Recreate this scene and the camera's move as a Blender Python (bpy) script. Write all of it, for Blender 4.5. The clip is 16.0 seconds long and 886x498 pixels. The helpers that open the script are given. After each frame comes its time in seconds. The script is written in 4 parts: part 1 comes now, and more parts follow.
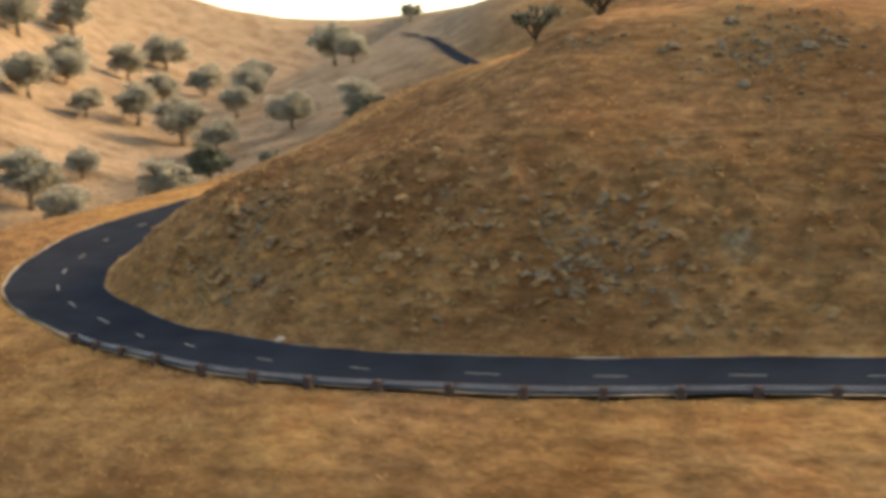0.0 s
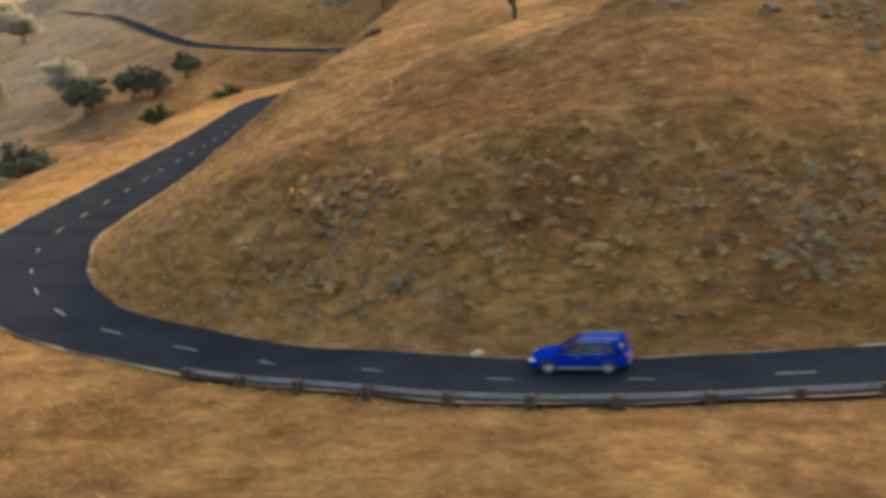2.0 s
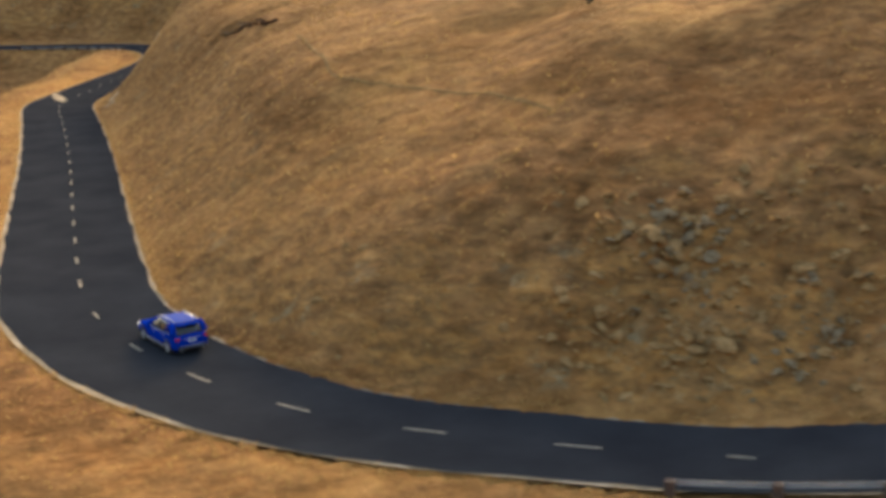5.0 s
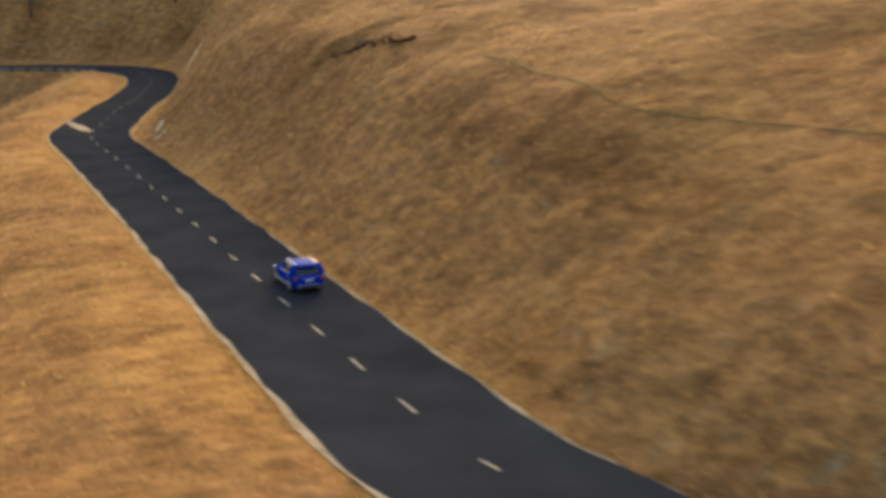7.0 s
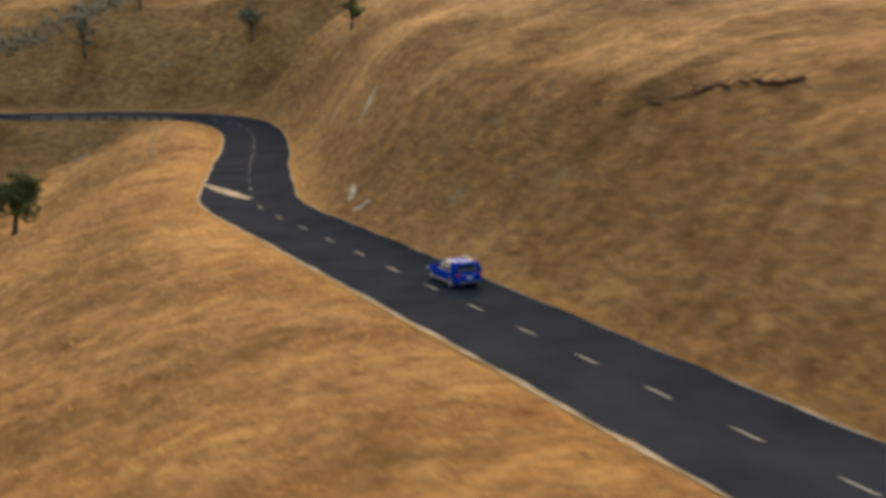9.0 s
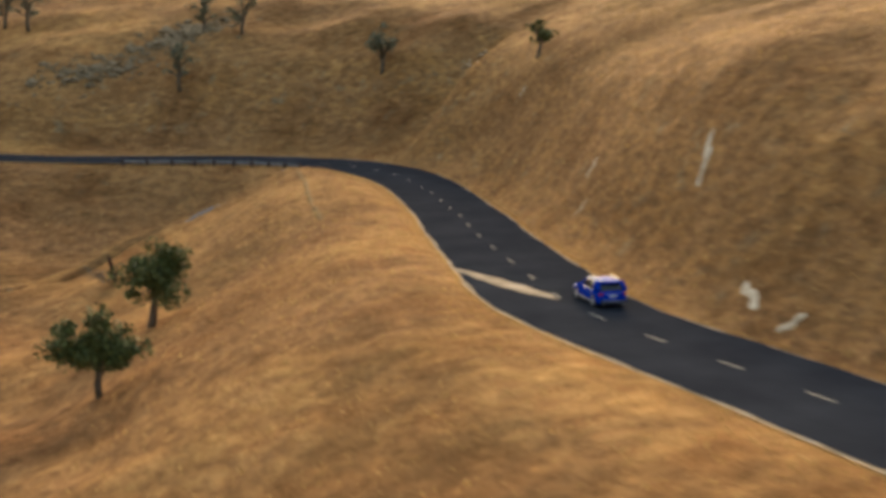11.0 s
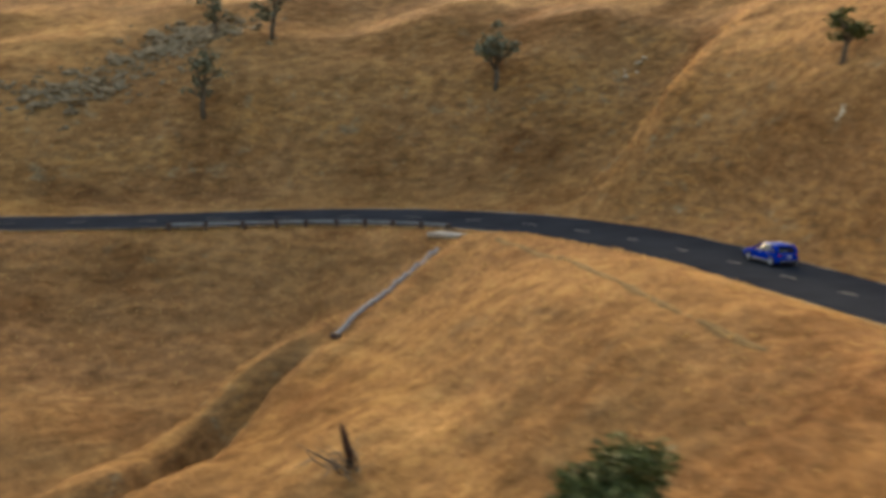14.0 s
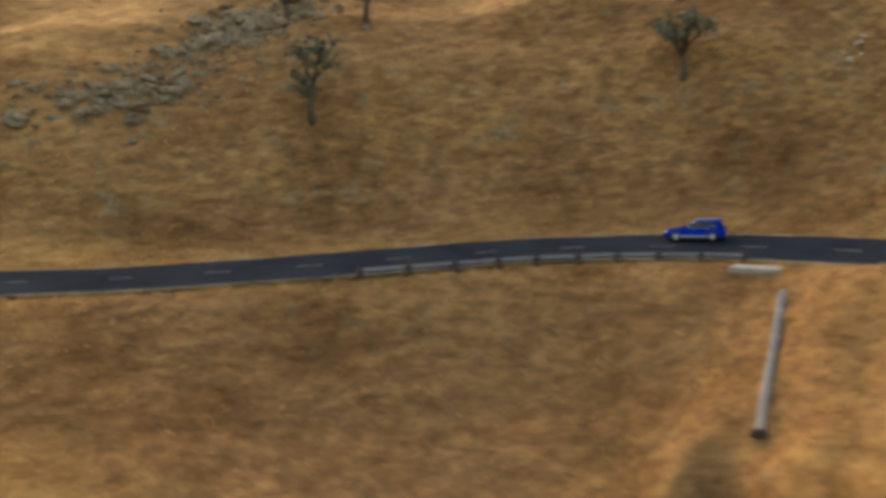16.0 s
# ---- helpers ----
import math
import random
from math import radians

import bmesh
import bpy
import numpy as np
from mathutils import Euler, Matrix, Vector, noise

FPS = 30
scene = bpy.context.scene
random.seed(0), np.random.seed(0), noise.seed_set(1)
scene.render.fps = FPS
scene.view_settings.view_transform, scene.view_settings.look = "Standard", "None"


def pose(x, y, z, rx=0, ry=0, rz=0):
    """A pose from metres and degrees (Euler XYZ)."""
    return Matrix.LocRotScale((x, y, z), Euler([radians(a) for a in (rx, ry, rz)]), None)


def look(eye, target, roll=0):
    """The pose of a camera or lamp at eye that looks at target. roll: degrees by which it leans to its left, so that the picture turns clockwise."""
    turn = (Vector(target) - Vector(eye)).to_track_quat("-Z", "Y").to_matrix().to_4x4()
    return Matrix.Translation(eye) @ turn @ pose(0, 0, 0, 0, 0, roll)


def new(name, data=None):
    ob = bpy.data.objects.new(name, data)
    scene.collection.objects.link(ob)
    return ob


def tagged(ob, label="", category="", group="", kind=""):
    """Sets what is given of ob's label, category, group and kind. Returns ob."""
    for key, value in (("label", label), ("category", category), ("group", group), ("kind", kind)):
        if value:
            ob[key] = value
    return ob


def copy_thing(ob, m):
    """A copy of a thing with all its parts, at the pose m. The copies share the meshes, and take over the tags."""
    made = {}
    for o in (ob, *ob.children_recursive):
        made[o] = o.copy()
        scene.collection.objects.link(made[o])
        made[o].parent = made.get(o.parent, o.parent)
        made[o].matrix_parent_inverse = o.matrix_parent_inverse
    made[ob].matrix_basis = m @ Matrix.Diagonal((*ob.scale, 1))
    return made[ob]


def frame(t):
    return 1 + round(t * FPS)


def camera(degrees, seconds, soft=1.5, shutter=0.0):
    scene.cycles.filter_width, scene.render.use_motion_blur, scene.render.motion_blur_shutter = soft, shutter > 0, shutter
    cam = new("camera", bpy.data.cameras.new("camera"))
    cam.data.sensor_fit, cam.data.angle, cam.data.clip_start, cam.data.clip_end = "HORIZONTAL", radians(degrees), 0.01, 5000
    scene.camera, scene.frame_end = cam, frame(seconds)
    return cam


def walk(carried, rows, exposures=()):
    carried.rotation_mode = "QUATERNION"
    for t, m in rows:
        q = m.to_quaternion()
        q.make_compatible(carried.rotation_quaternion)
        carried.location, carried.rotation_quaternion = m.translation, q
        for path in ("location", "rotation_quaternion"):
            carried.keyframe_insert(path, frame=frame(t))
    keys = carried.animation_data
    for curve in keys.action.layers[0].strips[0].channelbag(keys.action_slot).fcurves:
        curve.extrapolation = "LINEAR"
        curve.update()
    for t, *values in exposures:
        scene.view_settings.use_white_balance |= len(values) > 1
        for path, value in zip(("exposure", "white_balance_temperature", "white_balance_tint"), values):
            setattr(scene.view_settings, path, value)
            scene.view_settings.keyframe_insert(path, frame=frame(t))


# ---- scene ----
cam = camera(40.0, 16.0, 4.2, 0.7)
PATH = [
    (0, (76.263, -103.961, 20.128), (75.580, -102.121, 19.743), -2.35),
    (0.5, (67.624, -104.314, 20.161), (67.076, -102.431, 19.765), -2.13),
    (1, (58.733, -103.732, 20.039), (58.308, -101.821, 19.629), -2.25),
    (1.5, (50.356, -102.348, 19.963), (50.104, -100.409, 19.541), -2.22),
    (2, (41.217, -99.747, 19.797), (41.131, -97.798, 19.359), -2.06),
    (2.5, (33.686, -96.416, 19.482), (33.716, -94.466, 19.040), -2.07),
    (3, (25.861, -91.351, 18.769), (26.083, -89.413, 18.327), -1.88),
    (3.2, (23.049, -89.346, 18.397), (23.325, -87.415, 17.958), -1.88),
    (5.3, (0.232, -73.738, 19.007), (0.854, -71.895, 18.542), -0.6),
    (5.5, (-1.621, -72.063, 19.399), (-0.978, -70.229, 18.929), -0.4),
    (6, (-6.745, -63.494, 18.8), (-6.045, -61.677, 18.345), -0.6),
    (6.5, (-10.965, -55.218, 18.27), (-10.23, -53.411, 17.83), -0.4),
    (7, (-14.895, -45.318, 17.507), (-14.129, -43.519, 17.087), -0.2),
    (7.5, (-18.4, -36.108, 17.341), (-17.612, -34.316, 16.934), -0.7),
    (8, (-21.685, -25.587, 16.652), (-20.888, -23.793, 16.266), -0.6),
    (8.5, (-24.593, -14.985, 16.199), (-23.788, -13.192, 15.832), -0.5),
    (9, (-27.96, -3.93, 16.028), (-27.146, -2.137, 15.679), -0.2),
    (9.5, (-30.337, 7.223, 15.871), (-29.517, 9.016, 15.537), 0.0),
    (10, (-33.112, 18.677, 16.416), (-32.294, 20.472, 16.086), -0.4),
    (10.2, (-33.665, 24.162, 15.803), (-32.847, 25.959, 15.484), 0.0),
    (12.3, (-35.032, 74.501, 13.8), (-34.239, 76.319, 13.542), 0.3),
    (12.5, (-36.653, 78.654, 14.212), (-35.852, 80.468, 13.951), 0.3),
    (13, (-40.785, 91.207, 14.212), (-39.893, 92.978, 13.955), 0.1),
    (13.5, (-44.487, 102.899, 14.667), (-43.494, 104.615, 14.405), -0.2),
    (14, (-48.189, 116.413, 14.375), (-47.11, 118.077, 14.116), -0.4),
    (14.5, (-51.309, 128.727, 14.145), (-50.157, 130.341, 13.888), -0.5),
    (15, (-54.281, 141.912, 14.085), (-53.057, 143.472, 13.83), -0.9),
    (15.5, (-56.718, 153.957, 13.656), (-55.431, 155.467, 13.407), -1.2),
    (16, (-59.023, 166.743, 13.395), (-57.694, 168.217, 13.146), -1.6),
]
walk(cam, [(t, look(eye, target, roll)) for t, eye, target, roll in PATH], exposures=[(0, 1.76, 6700, 8), (3.2, 1.86, 6800, 8), (6, 1.68, 6900, 8), (9, 1.56, 6800, 8), (12.5, 1.6, 6800, 8), (16, 1.84, 7200, 8)])

# ---- world and light ----
world = bpy.data.worlds.new("world")
scene.world = world
world.use_nodes = True
wn = world.node_tree.nodes
sky = wn.new("ShaderNodeTexSky")
sky.sky_type = "NISHITA"
sky.sun_disc = False
SUN_EL, SUN_AZ = radians(21), radians(30)
sky.sun_elevation, sky.sun_rotation = SUN_EL, SUN_AZ
sky.air_density, sky.dust_density, sky.ozone_density = 1.2, 4.5, 0.6
wn["Background"].inputs["Strength"].default_value = 0.15
# the haze at the horizon goes on below it
way, floor_dir = wn.new("ShaderNodeTexCoord"), wn.new("ShaderNodeVectorMath")
floor_dir.operation = "MAXIMUM"
floor_dir.inputs[1].default_value = (-1, -1, 0.10)
world.node_tree.links.new(way.outputs["Generated"], floor_dir.inputs[0])
world.node_tree.links.new(floor_dir.outputs[0], sky.inputs["Vector"])
world.node_tree.links.new(sky.outputs[0], wn["Background"].inputs["Color"])

sun_data = bpy.data.lights.new("sun", "SUN")
sun_data.energy, sun_data.angle, sun_data.color = 0.9, radians(10), (1.0, 0.72, 0.42)
sun = new("sun", sun_data)
SUN_DIR = Vector((math.sin(SUN_AZ) * math.cos(SUN_EL), math.cos(SUN_AZ) * math.cos(SUN_EL), math.sin(SUN_EL)))
sun.rotation_euler = SUN_DIR.to_track_quat("Z", "Y").to_euler()
sun.location = (0, 100, 90)


# ---- materials ----
def mat_base(name, rough=0.8, metal=0.0):
    m = bpy.data.materials.new(name)
    m.use_nodes = True
    b = m.node_tree.nodes["Principled BSDF"]
    b.inputs["Roughness"].default_value, b.inputs["Metallic"].default_value = rough, metal
    return m, m.node_tree.nodes, m.node_tree.links, b


def tex_noise(n, l, vec, scale, detail=4.0, rough=0.6, stretch=None):
    t = n.new("ShaderNodeTexNoise")
    t.inputs["Scale"].default_value, t.inputs["Detail"].default_value, t.inputs["Roughness"].default_value = scale, detail, rough
    if stretch:
        mp = n.new("ShaderNodeMapping")
        mp.inputs["Scale"].default_value = stretch
        l.new(vec, mp.inputs["Vector"])
        vec = mp.outputs[0]
    l.new(vec, t.inputs["Vector"])
    return t.outputs["Fac"]


def ramp(n, l, fac, stops):
    r = n.new("ShaderNodeValToRGB")
    e = r.color_ramp.elements
    while len(e) < len(stops):
        e.new(0.5)
    for k, (p, c) in enumerate(stops):
        e[k].position, e[k].color = p, (*c, 1)
    l.new(fac, r.inputs[0])
    return r.outputs[0]


def mix(n, l, fac, a, b, mode="MIX"):
    x = n.new("ShaderNodeMix")
    x.data_type, x.blend_type = "RGBA", mode
    for sock, v in ((x.inputs[0], fac), (x.inputs[6], a), (x.inputs[7], b)):
        if isinstance(v, (int, float)):
            sock.default_value = v
        elif isinstance(v, tuple):
            sock.default_value = (*v, 1)
        else:
            l.new(v, sock)
    return x.outputs[2]


def bump(n, l, b, height, strength, distance):
    k = n.new("ShaderNodeBump")
    k.inputs["Strength"].default_value, k.inputs["Distance"].default_value = strength, distance
    l.new(height, k.inputs["Height"])
    l.new(k.outputs[0], b.inputs["Normal"])


def simple(name, color, rough=0.6, metal=0.0, vary=0.25, scale=6.0, coat=0.0):
    m, n, l, b = mat_base(name, rough, metal)
    g = n.new("ShaderNodeTexCoord").outputs["Object"]
    f = tex_noise(n, l, g, scale, 5)
    lo, hi = tuple(c * (1 - vary) for c in color), tuple(min(1, c * (1 + vary)) for c in color)
    l.new(ramp(n, l, f, [(0.3, lo), (0.7, hi)]), b.inputs["Base Color"])
    b.inputs["Coat Weight"].default_value = coat
    return m


def ground_material():
    m, n, l, b = mat_base("dry_grass_ground", 0.95)
    b.inputs["Specular IOR Level"].default_value = 0.02
    geo = n.new("ShaderNodeNewGeometry")
    pos = geo.outputs["Position"]
    big = tex_noise(n, l, pos, 0.030, 4, 0.6)
    mid = tex_noise(n, l, pos, 0.16, 6, 0.66)
    lie = tex_noise(n, l, pos, 0.42, 6, 0.72, (0.55, 1.3, 2.4))
    streak = tex_noise(n, l, pos, 0.5, 6, 0.7, (1, 1, 3.5))
    fine = tex_noise(n, l, pos, 2.2, 6, 0.75)
    straw = ramp(n, l, lie, [(0.28, (0.165, 0.087, 0.031)), (0.44, (0.310, 0.166, 0.056)), (0.58, (0.445, 0.243, 0.080)), (0.76, (0.610, 0.355, 0.125))])
    brown = ramp(n, l, streak, [(0.28, (0.100, 0.054, 0.024)), (0.48, (0.205, 0.105, 0.044)), (0.64, (0.312, 0.162, 0.066)), (0.8, (0.435, 0.236, 0.092))])
    c = mix(n, l, ramp(n, l, big, [(0.36, (0, 0, 0)), (0.60, (1, 1, 1))]), straw, brown)
    # russet and olive weeds in patches
    c = mix(n, l, ramp(n, l, mid, [(0.52, (0, 0, 0)), (0.68, (0.75, 0.75, 0.75))]), c, (0.262, 0.118, 0.038))
    c = mix(n, l, ramp(n, l, tex_noise(n, l, pos, 0.11, 6, 0.7, (1, 1.2, 1)), [(0.57, (0, 0, 0)), (0.70, (0.5, 0.5, 0.5))]), c, (0.175, 0.118, 0.045))
    # steep cut banks: bare ochre soil with grey weathered patches
    sep = n.new("ShaderNodeSeparateXYZ")
    l.new(geo.outputs["Normal"], sep.inputs[0])
    soil = ramp(n, l, streak, [(0.28, (0.096, 0.059, 0.029)), (0.46, (0.235, 0.127, 0.049)), (0.62, (0.385, 0.196, 0.063)), (0.8, (0.449, 0.304, 0.143))])
    steep = ramp(n, l, sep.outputs[2], [(0.74, (1, 1, 1)), (0.93, (0, 0, 0))])
    # brown grass tint on the steeper slopes, partly shade put into the colour
    c = mix(n, l, mix(n, l, 1.0, ramp(n, l, sep.outputs[2], [(0.84, (0.6, 0.6, 0.6)), (0.95, (0, 0, 0))]), (1, 1, 1), "MULTIPLY"), c, brown)
    patch = ramp(n, l, tex_noise(n, l, pos, 0.12, 6, 0.72), [(0.42, (0, 0, 0)), (0.56, (1, 1, 1))])
    c = mix(n, l, mix(n, l, 1.0, steep, patch, "MULTIPLY"), c, soil)
    lichen = ramp(n, l, tex_noise(n, l, pos, 0.26, 7, 0.78), [(0.57, (0, 0, 0)), (0.64, (0.9, 0.9, 0.9))])
    c = mix(n, l, mix(n, l, 1.0, lichen, steep, "MULTIPLY"), c, mix(n, l, fine, (0.10, 0.09, 0.06), (0.385, 0.294, 0.168)))
    # shade put into the colour: a vertex attribute turns slopes darker brown
    shade_attr = n.new("ShaderNodeAttribute")
    shade_attr.attribute_name = "shade_amount"
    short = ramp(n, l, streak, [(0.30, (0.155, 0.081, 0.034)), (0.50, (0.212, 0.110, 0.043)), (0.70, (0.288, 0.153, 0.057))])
    c = mix(n, l, shade_attr.outputs["Fac"], c, short)
    # haze put into the colour: ground paled toward the west side of the valley
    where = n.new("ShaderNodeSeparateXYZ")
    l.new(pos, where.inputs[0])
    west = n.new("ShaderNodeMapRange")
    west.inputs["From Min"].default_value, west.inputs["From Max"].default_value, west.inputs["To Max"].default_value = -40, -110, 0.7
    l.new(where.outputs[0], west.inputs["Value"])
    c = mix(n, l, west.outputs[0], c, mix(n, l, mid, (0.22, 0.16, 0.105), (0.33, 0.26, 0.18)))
    # clods and clumps: tone follows the bump height, lighter crests, darker hollows
    clump = tex_noise(n, l, pos, 0.62, 5, 0.62, (0.8, 1.15, 1.6))
    tone = ramp(n, l, clump, [(0.30, (0.46, 0.41, 0.35)), (0.44, (0.84, 0.80, 0.74)), (0.56, (1.06, 1.06, 1.04)), (0.70, (1.35, 1.36, 1.34))])
    c = mix(n, l, 0.68, c, tone, "MULTIPLY")
    broad = ramp(n, l, tex_noise(n, l, pos, 0.075, 5, 0.6, (1, 1, 1.5)), [(0.34, (0.66, 0.60, 0.54)), (0.50, (0.98, 0.97, 0.95)), (0.66, (1.16, 1.17, 1.18))])
    c = mix(n, l, 0.85, c, broad, "MULTIPLY")
    grain = ramp(n, l, fine, [(0.28, (0.55, 0.54, 0.52)), (0.5, (0.97, 0.97, 0.97)), (0.75, (1.32, 1.30, 1.24))])
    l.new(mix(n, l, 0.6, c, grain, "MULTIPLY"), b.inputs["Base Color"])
    h = n.new("ShaderNodeMath")
    h.operation = "MULTIPLY_ADD"
    l.new(fine, h.inputs[0])
    h.inputs[1].default_value = 0.35
    l.new(clump, h.inputs[2])
    bump(n, l, b, h.outputs[0], 0.75, 0.8)
    return m


def asphalt_material():
    m, n, l, b = mat_base("weathered_asphalt", 0.95)
    b.inputs["Specular IOR Level"].default_value = 0.0
    pos = n.new("ShaderNodeNewGeometry").outputs["Position"]
    a = tex_noise(n, l, pos, 0.18, 5, 0.6)
    f = tex_noise(n, l, pos, 14, 3, 0.7)
    c = ramp(n, l, a, [(0.3, (0.019, 0.0202, 0.0242)), (0.7, (0.031, 0.033, 0.038))])
    l.new(mix(n, l, 0.5, c, ramp(n, l, f, [(0.3, (0.6, 0.6, 0.6)), (0.7, (1.3, 1.3, 1.3))]), "MULTIPLY"), b.inputs["Base Color"])
    bump(n, l, b, f, 0.25, 0.01)
    return m


def dust_material():
    m, n, l, b = mat_base("sandy_shoulder", 0.95)
    b.inputs["Specular IOR Level"].default_value = 0.02
    pos = n.new("ShaderNodeNewGeometry").outputs["Position"]
    a = tex_noise(n, l, pos, 0.6, 6, 0.7)
    l.new(ramp(n, l, a, [(0.3, (0.15, 0.115, 0.075)), (0.5, (0.27, 0.21, 0.14)), (0.72, (0.42, 0.35, 0.26))]), b.inputs["Base Color"])
    bump(n, l, b, tex_noise(n, l, pos, 5, 4), 0.5, 0.08)
    return m


def leaf_material(name, dark, light):
    m, n, l, b = mat_base(name, 0.75)
    geo = n.new("ShaderNodeNewGeometry")
    l.new(ramp(n, l, geo.outputs["Random Per Island"], [(0.0, dark), (1.0, light)]), b.inputs["Base Color"])
    b.inputs["Specular IOR Level"].default_value = 0.2
    return m


def straw_material(name, dark, light):
    m = leaf_material(name, dark, light)
    n, l = m.node_tree.nodes, m.node_tree.links
    b = n["Principled BSDF"]
    tr, mx = n.new("ShaderNodeBsdfTranslucent"), n.new("ShaderNodeMixShader")
    l.new(b.inputs["Base Color"].links[0].from_socket, tr.inputs["Color"])
    mx.inputs[0].default_value = 0.5
    l.new(b.outputs[0], mx.inputs[1])
    l.new(tr.outputs[0], mx.inputs[2])
    l.new(mx.outputs[0], n["Material Output"].inputs["Surface"])
    return m


def random_material(name, lo, hi, rough=0.95, scale=1.5):
    m, n, l, b = mat_base(name, rough)
    pos = n.new("ShaderNodeNewGeometry").outputs["Position"]
    b.inputs["Specular IOR Level"].default_value = 0.04
    f = tex_noise(n, l, pos, scale, 6, 0.7)
    l.new(ramp(n, l, f, [(0.3, lo), (0.7, hi)]), b.inputs["Base Color"])
    bump(n, l, b, tex_noise(n, l, pos, scale * 5, 5, 0.7), 0.7, 0.08)
    return m


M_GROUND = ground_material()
M_ASPHALT = asphalt_material()
M_DUST = dust_material()
M_PAINT = simple("worn_white_road_paint", (0.26, 0.23, 0.175), 0.9, 0, 0.4, 3)
M_DULL = simple("dull_weathered_zinc", (0.19, 0.182, 0.172), 0.8, 0.1, 0.25, 2)
M_STEEL = simple("galvanised_steel", (0.30, 0.30, 0.30), 0.55, 0.25, 0.2, 2)
M_POST = simple("dark_creosoted_wood", (0.055, 0.032, 0.022), 0.9, 0, 0.4, 5)
M_BARK = random_material("grey_brown_bark", (0.06, 0.045, 0.03), (0.15, 0.115, 0.08), 0.95, 3)
M_DEAD = random_material("bleached_dead_wood", (0.10, 0.075, 0.05), (0.24, 0.18, 0.12), 0.9, 3)
M_CHAR = random_material("charred_stump_wood", (0.025, 0.018, 0.014), (0.10, 0.05, 0.03), 0.95, 3)
M_OAK = leaf_material("oak_leaves", (0.032, 0.042, 0.011), (0.115, 0.122, 0.032))
# farther oaks: leaf colours greyed and paled to stand in for haze
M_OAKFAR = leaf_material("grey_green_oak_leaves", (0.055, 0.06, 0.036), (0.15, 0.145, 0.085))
M_OAKHAZE = straw_material("haze_paled_leaves", (0.27, 0.25, 0.18), (0.42, 0.385, 0.285))
M_ROCK = random_material("lichened_grey_rock", (0.085, 0.060, 0.036), (0.285, 0.210, 0.122), 0.95, 1.6)
M_OCHRE = random_material("ochre_rock", (0.13, 0.075, 0.03), (0.36, 0.225, 0.10), 0.95, 1.2)
M_PALE = random_material("pale_bare_clay", (0.34, 0.26, 0.16), (0.62, 0.51, 0.36), 0.95, 1.5)
M_TUFT = straw_material("dry_straw", (0.30, 0.18, 0.065), (0.60, 0.38, 0.15))
M_TRAIL = random_material("trodden_soil", (0.10, 0.065, 0.028), (0.26, 0.155, 0.06), 0.95, 0.8)
M_CONC = random_material("pale_concrete", (0.30, 0.26, 0.21), (0.46, 0.41, 0.34), 0.9, 2)

# ---- the road's line ----
ROAD_X = [190, 150, 112, 90, 66.8, 58.6, 50.2, 43.9, 36.9, 30.2, 24.2, 18.8, 14.2, 10.4, 7.5, 5.4, 4.0, 3.6, 3.6, 3.8, 4.0, 4.0, 3.8, 3.6, 4.4, 7.5, 10.2, 13.8, 16.4, 18.7, 21, 23.1, 24.9, 26.6, 26.8, 26, 24.3, 21.3, 16.9, 10.8, 4.4, -8, -20, -31, -42, -54, -70, -92, -125, -180]
ROAD_Y = [12, -12, -30, -36.5, -41.3, -42.7, -43, -42, -40, -36.5, -32.6, -29, -25.3, -20.4, -15, -9.3, -3.5, 2.2, 16, 36, 52, 70, 90, 104, 113, 125, 135, 147.5, 155, 163, 171, 179, 186.7, 198, 207, 214, 220.3, 226.5, 232.1, 236.8, 239.8, 245, 250, 258, 270, 287, 315, 358, 425, 540]


def smooth_line(xs, ys, step):
    """A Catmull-Rom line through the points, cut into even steps."""
    p = np.column_stack([xs, ys]).astype(float)
    p = np.vstack([2 * p[0] - p[1], p, 2 * p[-1] - p[-2]])
    out = []
    for i in range(1, len(p) - 2):
        a, b, c, d = p[i - 1], p[i], p[i + 1], p[i + 2]
        for u in np.linspace(0, 1, 24, endpoint=False):
            out.append(0.5 * (2 * b + (c - a) * u + (2 * a - 5 * b + 4 * c - d) * u * u + (3 * b - a - 3 * c + d) * u**3))
    out = np.array(out + [p[-2]])
    for _ in range(6):
        out[1:-1] = 0.25 * out[:-2] + 0.5 * out[1:-1] + 0.25 * out[2:]
    s = np.r_[0, np.cumsum(np.linalg.norm(np.diff(out, axis=0), axis=1))]
    t = np.arange(0, s[-1], step)
    return t, np.column_stack([np.interp(t, s, out[:, 0]), np.interp(t, s, out[:, 1])])


ROAD_S, ROAD_P = smooth_line(ROAD_X, ROAD_Y, 1.0)
ROAD_T = np.gradient(ROAD_P, axis=0)
ROAD_T /= np.linalg.norm(ROAD_T, axis=1)[:, None]
ROAD_N = np.column_stack([ROAD_T[:, 1], -ROAD_T[:, 0]])
S0 = float(ROAD_S[np.argmin(((ROAD_P - (112, -30)) ** 2).sum(1))])


def stations(s_list, values, s):
    """Values given at stations along the road, eased between them."""
    s_list = np.asarray(s_list, float) + S0
    values = np.asarray(values, float)
    i = np.clip(np.searchsorted(s_list, s) - 1, 0, len(s_list) - 2)
    u = np.clip((s - s_list[i]) / (s_list[i + 1] - s_list[i]), 0, 1)
    u = u * u * (3 - 2 * u)
    if values.ndim > 1:
        u = u[:, None]
    return values[i] * (1 - u) + values[i + 1] * u


